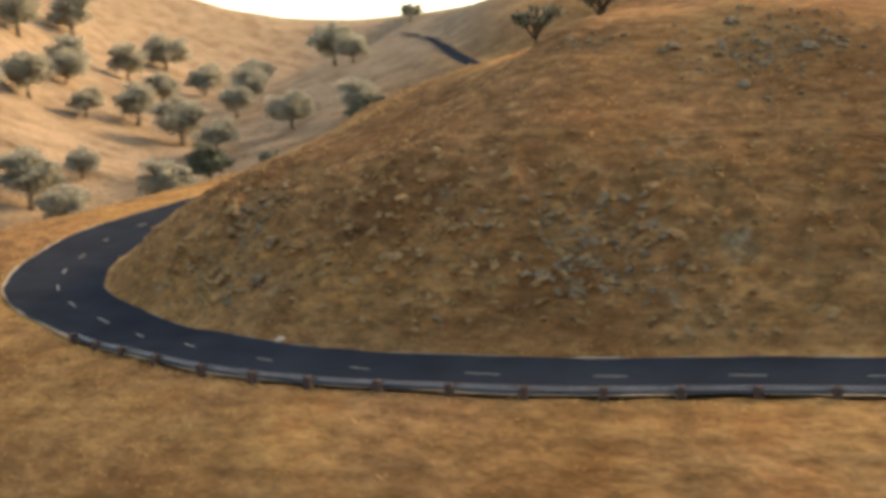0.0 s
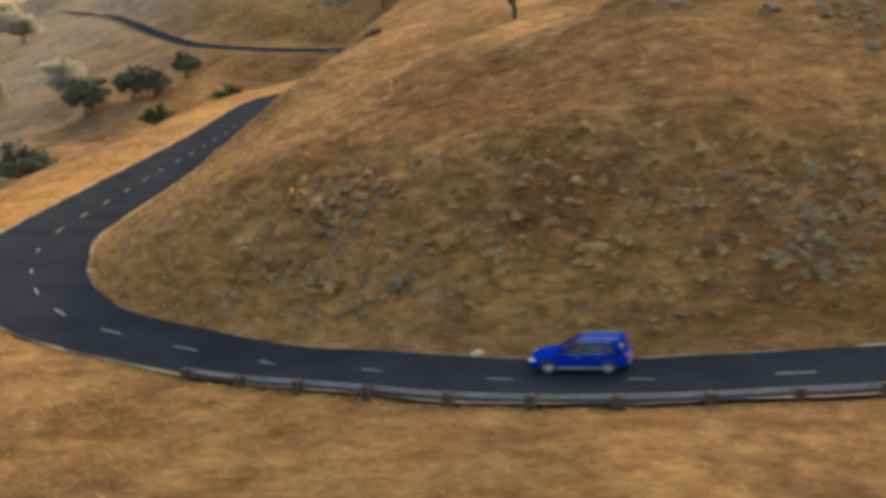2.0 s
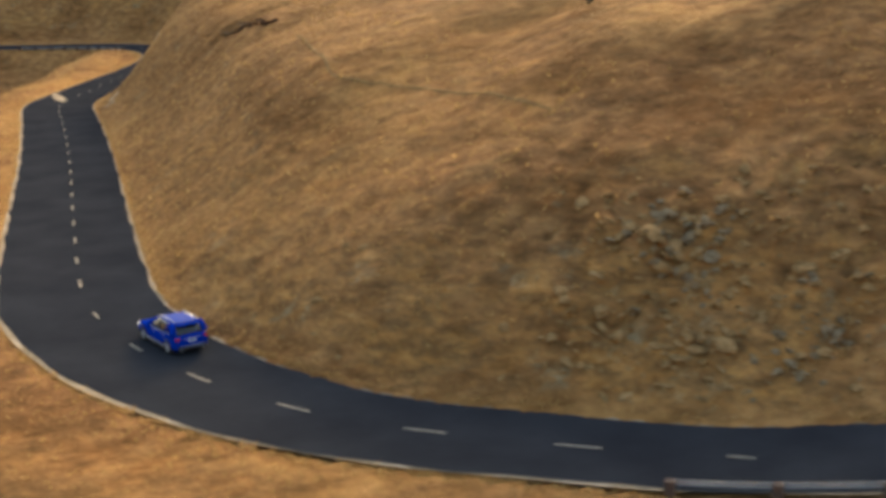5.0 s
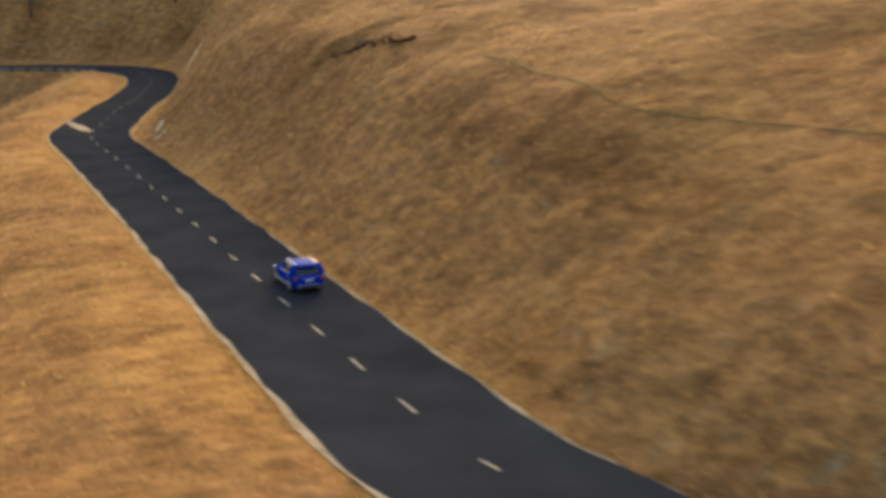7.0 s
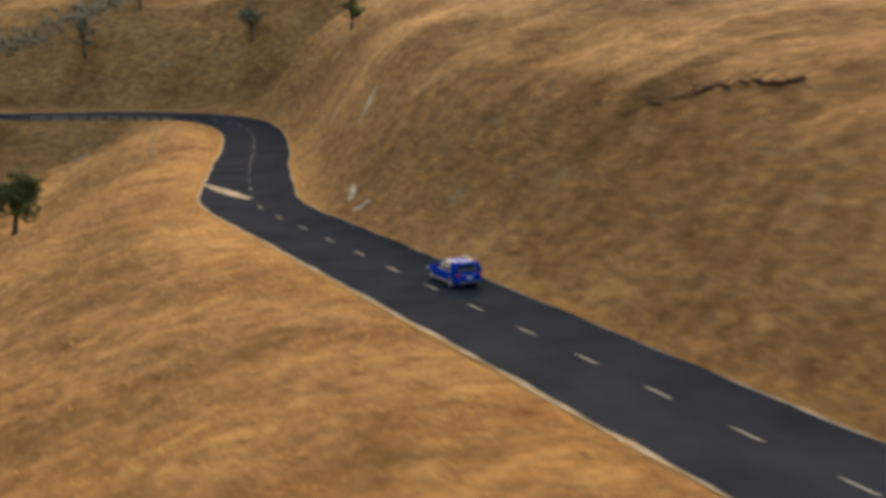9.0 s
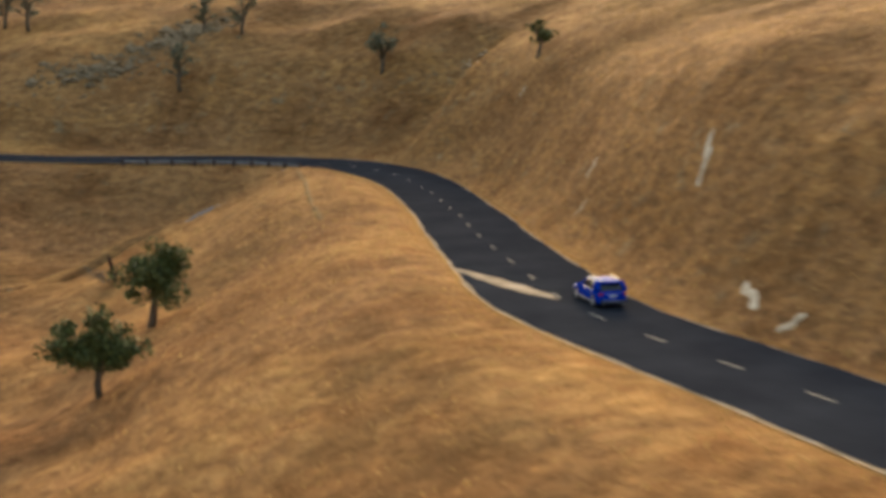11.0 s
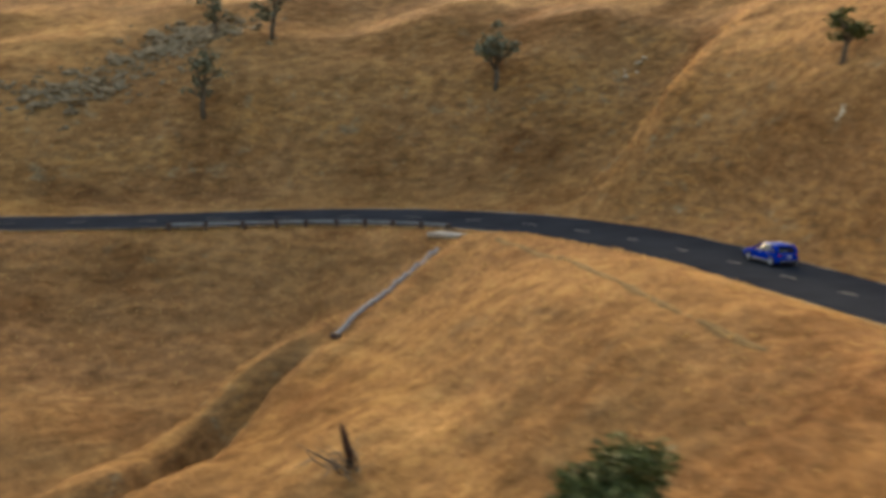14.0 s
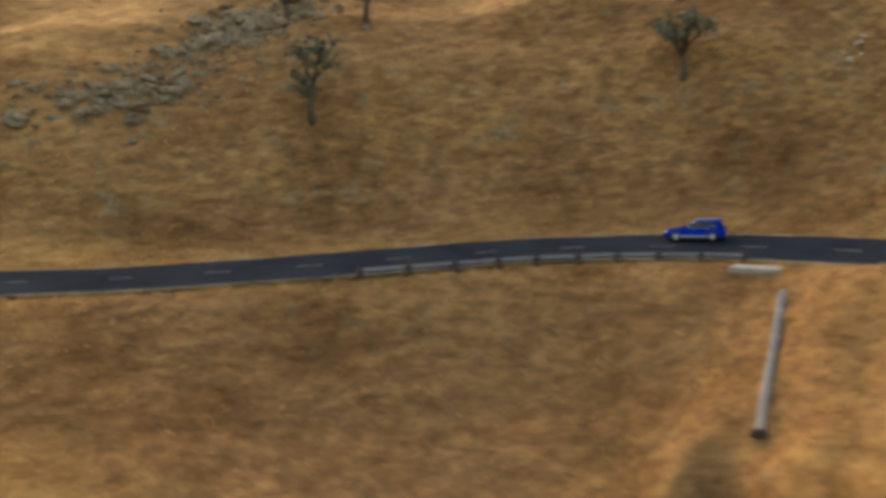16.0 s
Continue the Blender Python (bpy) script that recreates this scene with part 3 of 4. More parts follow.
def build_rubble(spots, seed, material, label):
    """Loose broken rock too small to count, one mesh."""
    r = random.Random(seed)
    verts, faces = [], []
    for cx, cy, rx, ry, count, lo, hi in spots:
        pts = [(cx + rx * r.gauss(0, 0.5), cy + ry * r.gauss(0, 0.5)) for _ in range(count)]
        clear = nearest(np.array(pts), ROAD_P)[1] > 4.6
        pts = [p for p, ok in zip(pts, clear) if ok]
        zs = land([p[0] for p in pts], [p[1] for p in pts])
        for (x, y), z in zip(pts, zs):
            k = lo + (hi - lo) * r.random() ** 2
            src = GREY_ROCKS[r.randrange(len(GREY_ROCKS))]
            m = Matrix.LocRotScale((x, y, z - (0.22 if material == M_OCHRE else 0.08) * k), Euler((r.uniform(-0.6, 0.6), r.uniform(-0.6, 0.6), r.uniform(0, 6.3))), (k, k, k))
            n0 = len(verts)
            verts += [m @ v.co for v in src.vertices]
            faces += [[n0 + i for i in f.vertices] for f in src.polygons]
    tagged(new("rubble", mesh_of("rubble", verts, faces, material, False)), label, "rubble", kind="stuff")


# ---- trees ----
def build_tree(seed, height, spread, leaves, leaf, leaf_mat, bare=0.0, label="", lean=0.0, full=0):
    r = random.Random(seed)
    root = new("tree")
    tagged(root, label, "tree")
    bm = bmesh.new()
    top = Vector((lean * height, 0.1 * height * r.uniform(-1, 1), height * 0.45))
    trunk = [Vector((0, 0, -0.6)), top * 0.35 + Vector((r.uniform(-0.1, 0.1), r.uniform(-0.1, 0.1), 0)) * height * 0.3, top * 0.7, top]
    w = height * 0.038
    tube(trunk, [w * 1.35, w, w * 0.8, w * 0.6], 8, bm)
    tips = []
    for k in range(7):
        a = k * 0.9 + r.uniform(0, 1.2)
        u = r.uniform(0.45, 1.0)
        b = top * u
        reach = spread * r.uniform(0.45, 0.95)
        rise = height * r.uniform(0.12, 0.45) * (0.6 + 0.5 * u)
        c = b + Vector((math.cos(a) * reach * 0.5, math.sin(a) * reach * 0.5, rise * 0.65))
        d = b + Vector((math.cos(a) * reach, math.sin(a) * reach, rise))
        tube([b, c, d], [w * 0.5, w * 0.32, w * 0.12], 6, bm)
        tips += [c, d, (c + d) / 2]
        for _ in range(2):
            e = c + Vector((r.uniform(-1, 1), r.uniform(-1, 1), r.uniform(0.1, 1))) * spread * 0.35
            tube([c, e], [w * 0.22, w * 0.06], 5, bm)
            tips.append(e)
    tips.append(top + Vector((0, 0, height * 0.4)))
    tips.append(top + Vector((0.1, 0, height * 0.25)))
    part("trunk", bm, M_BARK, root)
    for _ in range(full):
        v = Vector((r.gauss(0, 1), r.gauss(0, 1), r.gauss(0, 1))).normalized() * r.uniform(0.35, 0.9)
        tips.append(Vector((top.x * 0.8 + v.x * spread, top.y + v.y * spread, height * (0.54 + 0.36 * v.z))))
    verts, faces = [], []
    clumps = [(t, spread * r.uniform(0.16, 0.36)) for t in tips if r.random() > bare]
    for k in range(leaves):
        t, rad = clumps[r.randrange(len(clumps))]
        v = Vector((r.gauss(0, 1), r.gauss(0, 1), r.gauss(0, 0.75)))
        v = v.normalized() * rad * r.random() ** 0.4
        c = t + Vector((v.x, v.y, v.z * 0.8))
        q = Euler((r.uniform(-1.2, 1.2), r.uniform(-1.2, 1.2), r.uniform(0, 6.3)))
        z = leaf * r.uniform(0.6, 1.4)
        n0 = len(verts)
        for ux, uy, uz in ((-1, -0.25, 0), (0, -0.62, 0.2), (1, 0.1, 0), (0.15, 0.62, -0.15)):
            verts.append(c + (q.to_matrix() @ Vector((ux * z, uy * z, uz * z))))
        faces.append((n0, n0 + 1, n0 + 2, n0 + 3))
    crown = new("crown", mesh_of("crown", verts, faces, leaf_mat, False))
    crown.parent = root
    return root


def stand(ob, x, y, turn=0.0, size=1.0, sink=0.15):
    ob.matrix_basis = Matrix.Translation((x, y, land_at(x, y) - sink)) @ Matrix.Rotation(turn, 4, "Z") @ Matrix.Scale(size, 4)
    return ob


def stand_copy(ob, x, y, turn=0.0, size=1.0):
    c = copy_thing(ob, Matrix.Translation((x, y, land_at(x, y) - 0.2)) @ Matrix.Rotation(turn, 4, "Z"))
    c.scale = (size, size, size)
    return c


# ---- trees near and far ----
OAK = "evergreen oak with a dense dark green crown on the grassy slope"
FAROAK = "grey-green oak on the far hillside, leaves paled for haze"
stand(build_tree(3, 9.0, 3.9, 6500, 0.18, M_OAK, 0.0, OAK, 0.05, 15), -14.7, 155.6, 0.6)
stand(build_tree(5, 7.4, 3.6, 5000, 0.18, M_OAK, 0.0, OAK, -0.05, 12), -22.5, 132.5, 2.0)
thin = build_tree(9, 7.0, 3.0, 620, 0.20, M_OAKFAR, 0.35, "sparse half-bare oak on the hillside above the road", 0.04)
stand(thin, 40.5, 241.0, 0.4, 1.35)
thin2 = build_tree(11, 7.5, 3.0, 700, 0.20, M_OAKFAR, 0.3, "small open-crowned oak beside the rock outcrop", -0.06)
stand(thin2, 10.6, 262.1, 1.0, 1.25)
stand(build_tree(13, 6.0, 2.6, 620, 0.2, M_OAK, 0.25, "small crooked oak on the crest of the spur", 0.08), 43.6, 190.8, 0.0, 1.15)
for x, y, a, k in ((24.0, 270.2, 2.2, 1.2), (18.3, 276.8, 4.0, 1.2), (-10.4, 304.8, 1.0, 1.5), (-14.5, 311.6, 3.0, 1.4)):
    stand_copy(thin2, x, y, a, k)
for x, y, a, k in ((52.5, 1.3, 1.0, 0.95), (30, 302, 2.6, 1.0), (43.5, 13.0, 2.6, 0.95)):
    stand_copy(thin, x, y, a, k)
far_a = build_tree(21, 11, 6.0, 3800, 0.42, M_OAKHAZE, 0.0, FAROAK, 0.0, 34)
far_b = build_tree(23, 10, 6.2, 3800, 0.42, M_OAKHAZE, 0.0, FAROAK, 0.0, 34)
far_c = build_tree(27, 12, 5.8, 3800, 0.42, M_OAKHAZE, 0.0, FAROAK, 0.0, 34)
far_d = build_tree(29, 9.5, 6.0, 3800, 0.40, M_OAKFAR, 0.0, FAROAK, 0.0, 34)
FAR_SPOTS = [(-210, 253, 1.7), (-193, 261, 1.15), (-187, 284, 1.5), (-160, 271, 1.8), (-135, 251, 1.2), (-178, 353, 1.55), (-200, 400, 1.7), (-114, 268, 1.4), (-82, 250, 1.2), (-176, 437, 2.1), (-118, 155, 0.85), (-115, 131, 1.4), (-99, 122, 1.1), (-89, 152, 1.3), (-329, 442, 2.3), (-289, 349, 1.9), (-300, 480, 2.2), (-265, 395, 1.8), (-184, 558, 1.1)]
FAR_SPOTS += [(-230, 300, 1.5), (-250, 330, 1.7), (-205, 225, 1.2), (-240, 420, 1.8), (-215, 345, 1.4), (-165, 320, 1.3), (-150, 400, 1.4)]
VALLEY_SPOTS = [(-96, 180, 1.2), (-54, 141, 1.0), (-67, 222, 1.05), (-56, 229, 0.95), (-50, 229, 0.8), (-44, 241, 0.75)]


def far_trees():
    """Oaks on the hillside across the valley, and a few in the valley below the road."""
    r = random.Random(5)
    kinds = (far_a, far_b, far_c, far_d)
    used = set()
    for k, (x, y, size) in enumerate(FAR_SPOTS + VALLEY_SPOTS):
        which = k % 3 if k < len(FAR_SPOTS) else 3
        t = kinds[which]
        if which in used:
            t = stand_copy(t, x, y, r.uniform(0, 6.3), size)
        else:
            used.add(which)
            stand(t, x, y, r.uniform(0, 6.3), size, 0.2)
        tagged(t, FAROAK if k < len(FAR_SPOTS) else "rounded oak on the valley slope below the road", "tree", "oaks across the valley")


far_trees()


# ---- dead wood ----
def build_snag():
    root = tagged(new("dead_tree"), "charred broken trunk with fallen grey branches on the slope", "dead tree")
    part("trunk", tube([(0, 0, -0.4), (0.12, 0.05, 0.7), (-0.15, 0.1, 1.6), (-0.35, 0.1, 2.4), (-0.5, 0.1, 2.9)], [0.34, 0.28, 0.25, 0.2, 0.06], 9), M_CHAR, root, "charred split trunk")
    r = random.Random(4)
    for k in range(11):
        a = math.radians(150 + r.uniform(-75, 95))
        n = r.uniform(1.4, 3.4)
        p = Vector((r.uniform(-1.6, 0.2), r.uniform(-1.2, 0.8), 0.1))
        tip = p + Vector((math.cos(a) * n, math.sin(a) * n, r.uniform(0.2, 1.2)))
        mid = (p + tip) / 2 + Vector((r.uniform(-0.3, 0.3), r.uniform(-0.3, 0.3), r.uniform(0.2, 0.8)))
        bm = tube([p, mid, tip], [0.09, 0.06, 0.02], 6)
        for _ in range(3):
            tube([mid, mid + Vector((r.uniform(-1, 1), r.uniform(-1, 1), r.uniform(0, 0.8)))], [0.035, 0.01], 5, bm)
        part("branch", bm, M_DEAD, root)
    stand(root, -14.3, 179.2, 0.2, 1.0, 0.0)


def build_log(x, y, x2, y2):
    """A tree that fell long ago, broken into dark lengths with twigs about them."""
    a, b = Vector((x, y, land_at(x, y) + 0.2)), Vector((x2, y2, land_at(x2, y2) + 0.2))
    root = tagged(new("fallen_log"), "dark fallen tree broken into branches in the dry grass", "fallen branch")
    root.location = a
    r = random.Random(2)

    def laid(u, side, lift=0.12):
        p = a.lerp(b, u) + Vector((r.uniform(-side, side), r.uniform(-side, side), 0))
        p.z = land_at(p.x, p.y) + lift
        return p - a

    for k in range(9):
        u = k / 9
        w = 0.24 - 0.02 * k
        p, m, q = laid(u, 0.35), laid(u + 0.06, 0.5, 0.3), laid(u + r.uniform(0.1, 0.17), 0.7)
        part("limb", tube([p, m, q], [w, w * 0.8, w * 0.35], 7), M_CHAR, root)
        for _ in range(3):
            t = m + Vector((r.uniform(-1.3, 1.3), r.uniform(-1.3, 1.3), r.uniform(0.1, 0.8)))
            part("twig", tube([m, t], [0.07, 0.02], 5), M_DEAD if r.random() < 0.4 else M_CHAR, root)


build_snag()
build_log(26.9, 59.6, 23.0, 71.8)

# ---- rocks and bare patches ----
OUTCROP = "grey lichened rock of the outcrop on the far hillside"
place_rocks(GREY_ROCKS, 16.5, 280.5, 7.5, 6, 110, 1.1, 3.6, OUTCROP, "outcrop on the far hillside", 1)
place_rocks(GREY_ROCKS, -2.5, 276.0, 9, 4.5, 70, 0.9, 2.7, OUTCROP, "outcrop on the far hillside", 2)
build_rubble([(16.5, 280, 10, 7, 420, 0.4, 1.4), (-2.5, 276, 12, 5, 300, 0.4, 1.2), (7, 279, 8, 4, 120, 0.3, 1.0)], 31, M_ROCK, "loose grey rubble between the rocks of the outcrop")
build_rubble([(44, -31, 16, 6, 420, 0.25, 0.95), (60, -32, 18, 6, 480, 0.25, 0.95), (30.5, -25, 6, 5, 300, 0.25, 0.9), (78, -25, 14, 8, 200, 0.25, 0.9)], 32, M_OCHRE, "weathered ochre clods and broken rock on the cut bank")
build_rubble([(69, -12, 9, 6, 200, 0.25, 0.8), (31, -24, 3, 3, 110, 0.25, 0.9), (35, -31, 3, 1.6, 70, 0.25, 0.8), (59.5, -32, 5, 4, 240, 0.25, 0.9), (55, -11.5, 3, 2, 40, 0.25, 0.7)], 33, M_ROCK, "broken grey rock strewn over the upper slope")
place_rocks(PALE_ROCKS, 52, 229.4, 3, 1.5, 8, 0.3, 0.8, "pale stone lying in dry grass", "pale stones", 3)
CUT = "weathered grey-brown rock breaking out of the cut bank"
place_rocks(OCHRE_ROCKS + GREY_ROCKS[:2], 31.0, -24.2, 2.2, 2.2, 26, 0.5, 1.6, CUT, "rocks in the cut bank", 4, 0.14)
place_rocks(OCHRE_ROCKS, 31, -28.6, 4.5, 1.6, 34, 0.3, 1.2, CUT, "rocks in the cut bank", 5, 0.14)
place_rocks(OCHRE_ROCKS, 44, -32.5, 9, 2.6, 34, 0.3, 1.1, CUT, "rocks in the cut bank", 6, 0.14)
place_rocks(OCHRE_ROCKS + GREY_ROCKS[:2], 58.5, -32.5, 8, 3.6, 44, 0.3, 1.3, CUT, "rocks in the cut bank", 7, 0.14)
place_rocks(OCHRE_ROCKS, 17, -17, 4, 4, 16, 0.2, 0.7, CUT, "rocks in the cut bank", 8, 0.14)
place_rocks(GREY_ROCKS, 69, -12, 7, 4, 44, 0.3, 1.4, "grey rock scattered over the upper slope", "rocks on the upper slope", 9)
place_rocks(PALE_ROCKS, 40.1, -37.05, 0.05, 0.05, 1, 0.7, 0.75, "pale boulder at the road edge", "", 10)


def bare_patch(x, y, length, width, dx, dy, label):
    """A bare pale scar that lies on the slope."""
    verts, faces = [], []
    r = random.Random(int(x * 10))
    d = Vector((dx, dy, 0)).normalized()
    n = Vector((-d.y, d.x, 0))
    rows, cols = 9, 5
    for i in range(rows):
        w = width * (0.35 + 0.65 * math.sin(math.pi * (i + 0.5) / rows)) * r.uniform(0.7, 1.25)
        for j in range(cols):
            p = Vector((x, y, 0)) + d * (length * (i / (rows - 1) - 0.5)) + n * (w * (j / (cols - 1) - 0.5) + 0.15 * math.sin(i * 1.3))
            p.z = land_at(p.x, p.y) + (0.09 if 0 < j < cols - 1 and 0 < i < rows - 1 else -0.05)
            verts.append(p)
    for i in range(rows - 1):
        for j in range(cols - 1):
            a = i * cols + j
            faces.append((a, a + 1, a + cols + 1, a + cols))
    tagged(new("bare_soil", mesh_of("bare_soil", verts, faces, M_PALE)), label, "bare soil", kind="stuff")


bare_patch(11.3, 103.1, 3.6, 0.7, 0.45, 1, "pale bare clay scar on the cut bank")
bare_patch(10.3, 98.2, 1.8, 0.7, 1, -0.4, "pale bare clay scar on the cut bank")
bare_patch(18.9, 118.5, 4.6, 0.55, 1, 0.9, "pale bare clay scar on the cut bank")
bare_patch(23.4, 142.0, 1.3, 0.6, 1, 0, "pale bare clay scar on the cut bank")
bare_patch(39.8, 187.6, 1.0, 0.5, 1, 0, "pale bare clay scar on the cut bank")
bare_patch(20.0, 138.1, 1.2, 0.5, 1, 0, "pale bare clay scar on the cut bank")


# sand washed over the lane
def sand_wash():
    verts, faces = [], []
    s0 = s_near(4.6, 114)
    for i in range(15):
        u = i / 14
        half = 0.15 + 0.85 * math.sin(math.pi * u) ** 0.8 * (1.1 - 0.5 * u)
        for j in range(5):
            d = -0.3 - 4.7 * u + (j - 2) * 0.5 * half + 0.12 * math.sin(i * 1.9 + j)
            p, _ = at_road(s0 + 13 * u, max(d, -5.3))
            verts.append((p.x, p.y, p.z + 0.026))
    for i in range(14):
        for j in range(4):
            a = i * 5 + j
            faces.append((a, a + 1, a + 6, a + 5))
    tagged(new("sand_wash", mesh_of("sand_wash", verts, faces, M_DUST)), "tongue of pale sand washed across one lane", "sand", kind="stuff")


def trail(xs, ys, width, label):
    """A trodden path on the slope, a hollow strip of bare soil."""
    ss, pp = smooth_line(xs, ys, 0.8)
    tt = np.gradient(pp, axis=0)
    tt /= np.linalg.norm(tt, axis=1)[:, None]
    verts, faces = [], []
    for k in range(len(pp)):
        w = width * (0.8 + 0.35 * math.sin(k * 0.9) * math.sin(k * 0.37))
        for j in (-1, -0.4, 0.4, 1):
            x, y = pp[k, 0] + tt[k, 1] * w * j, pp[k, 1] - tt[k, 0] * w * j
            verts.append((x, y, land_at(x, y) + (0.07 if abs(j) < 1 else -0.04)))
    for k in range(len(pp) - 1):
        for j in range(3):
            a = k * 4 + j
            faces.append((a, a + 1, a + 5, a + 4))
    tagged(new("trail", mesh_of("trail", verts, faces, M_TRAIL)), label, "trail", kind="stuff")


trail([26.1, 24.7, 24.0, 26.5, 29.4, 31.5], [43.1, 25.7, 16.7, 10.8, 3.0, -9.0], 0.16, "narrow dark cattle trail trodden into the grass")
trail([14.2, 10.5, 6.6, 4.2], [203.8, 189, 174.7, 163], 0.4, "faint wheel track pressed into the grass")
trail(list(DITCH_P[34:110:4, 0]), list(DITCH_P[34:110:4, 1]), 1.15, "dark bare soil in the bed of the eroded gully")
sand_wash()


# ---- the drain: concrete inlet and half-pipe down the slope ----
def build_drain():
    a, b = Vector((13.4, 212.4, 0)), Vector((-1.9, 204.2, 0))
    root = tagged(new("down_drain"), "grey corrugated steel half-pipe running down the slope from the road", "drain pipe")
    a.z = land_at(a.x, a.y) + 0.25
    root.location = a
    d = (b - a).normalized()
    n = Vector((-d.y, d.x, 0)).normalized()
    bm = bmesh.new()
    rows = []
    steps = 60
    for i in range(steps + 1):
        p = a.lerp(b, i / steps)
        p.z = land_at(p.x, p.y) + 0.34
        r = 0.22 + 0.02 * (i % 2)
        rows.append([bm.verts.new(p - a + n * (r * math.cos(u)) + Vector((0, 0, r * math.sin(u)))) for u in np.linspace(-0.5, 3.64, 11)])
    for r0, r1 in zip(rows, rows[1:]):
        for j in range(10):
            bm.faces.new((r0[j], r0[j + 1], r1[j + 1], r1[j]))
    part("pipe", bm, M_DULL, root, smooth=False)
    end = b - a
    end.z = land_at(b.x, b.y) + 0.3 - a.z
    bm = bm_box(0.4, 0.9, 0.5, Matrix.Translation(end) @ Matrix.Rotation(math.atan2(d.y, d.x), 4, "Z"), 0.05)
    part("end_collar", bm, M_POST, root)
    ap = tagged(new("drain_inlet", None), "pale concrete apron where the drain leaves the road edge", "drain inlet")
    p, h = at_road(S0 + 355.0, -6.7)
    p.z = land_at(p.x, p.y) + 0.06
    ap.matrix_basis = Matrix.Translation(p) @ Matrix.Rotation(h, 4, "Z")
    part("apron", bm_box(3.6, 2.6, 0.4, Matrix.Translation((0, -0.1, -0.12)), 0.06), M_CONC, ap)
    part("curb", bm_box(3.4, 0.18, 0.3, Matrix.Translation((0, 1.25, 0.05)), 0.03), M_CONC, ap)


build_drain()


# ---- grass: uncounted dry tufts ----
def build_tufts():
    r = np.random.RandomState(3)
    n = 60000
    s = r.uniform(S0 + 5, S0 + 440, n)
    side = np.where(r.rand(n) < 0.5, 1.0, -1.0)
    off = 0.25 + 26 * r.rand(n) ** 2.6
    d = np.where(side > 0, half_right(s) + off, -half_left(s) - off)
    x = np.interp(s, ROAD_S, ROAD_P[:, 0]) + d * np.interp(s, ROAD_S, ROAD_N[:, 0])
    y = np.interp(s, ROAD_S, ROAD_P[:, 1]) + d * np.interp(s, ROAD_S, ROAD_N[:, 1])
    _, far = nearest(np.column_stack([x, y]), ROAD_P)
    keep = (far > 5.6) | (off < 1.5) & (far > 3.9)
    x, y = x[keep], y[keep]
    z = land(x, y)
    n = len(x)
    size = r.uniform(0.07, 0.19, n) * (1 + (r.rand(n) < 0.03))
    turn = r.uniform(0, 6.283, n)
    verts = np.empty((n, 9, 3))
    for b in range(3):
        a = turn + b * 2.1
        lean = r.uniform(0.5, 1.6, n) * size
        w = 0.28 * size
        verts[:, 3 * b] = np.column_stack([x - np.sin(a) * w, y + np.cos(a) * w, z - 0.08])
        verts[:, 3 * b + 1] = np.column_stack([x + np.sin(a) * w, y - np.cos(a) * w, z - 0.08])
        verts[:, 3 * b + 2] = np.column_stack([x + np.cos(a) * lean, y + np.sin(a) * lean, z + size * r.uniform(0.6, 1.1, n)])
    me = bpy.data.meshes.new("grass_tufts")
    me.vertices.add(n * 9)
    me.vertices.foreach_set("co", verts.astype(np.float32).ravel())
    me.loops.add(n * 9)
    me.loops.foreach_set("vertex_index", np.arange(n * 9, dtype=np.int32))
    me.polygons.add(n * 3)
    me.polygons.foreach_set("loop_start", np.arange(0, n * 9, 3, dtype=np.int32))
    me.update(calc_edges=True)
    me.materials.append(M_TUFT)
    tagged(new("grass_tufts", me), "tufts of dry golden grass on the slopes", "dry grass", kind="stuff")


build_tufts()


# ---- the car ----
M_BLUE = simple("deep_blue_car_paint", (0.001, 0.024, 0.26), 0.8, 0.0, 0.06, 2, 0.0)
M_BLUE.node_tree.nodes["Principled BSDF"].inputs["Specular IOR Level"].default_value = 0.0
# lighter copy of the body blue, sky reflection put into its colour
M_ROOF = simple("blue_paint_sky_lightened", (0.02, 0.05, 0.27), 0.55, 0.0, 0.05, 2, 0.0)
M_ROOF.node_tree.nodes["Principled BSDF"].inputs["Specular IOR Level"].default_value = 0.01
M_GLASS = simple("dark_tinted_glass", (0.012, 0.014, 0.018), 0.1, 0.0, 0.05, 2, 0.0)
M_TYRE = simple("black_rubber", (0.018, 0.018, 0.018), 0.85)
M_RIM = simple("silver_alloy", (0.45, 0.45, 0.46), 0.4, 0.7, 0.05)
M_CHROME = simple("bright_silver_trim", (0.42, 0.43, 0.45), 0.35, 0.8, 0.04)
M_TRIM = simple("black_plastic_trim", (0.02, 0.02, 0.022), 0.6)
M_RED = simple("red_lamp_lens", (0.30, 0.010, 0.012), 0.2, 0, 0.1, 3, 0.6)
M_LAMP = simple("clear_lamp_lens", (0.70, 0.72, 0.75), 0.12, 0.2, 0.05, 3, 0.6)
M_PLATE = simple("white_number_plate", (0.65, 0.65, 0.62), 0.5)


def rings_to(bm, rings, cap=True):
    vs = [[bm.verts.new(p) for p in r] for r in rings]
    n = len(vs[0])
    for a, b in zip(vs, vs[1:]):
        for j in range(n):
            bm.faces.new((a[j], a[(j + 1) % n], b[(j + 1) % n], b[j]))
    if cap:
        bm.faces.new(vs[0])
        bm.faces.new(vs[-1])
    return bm


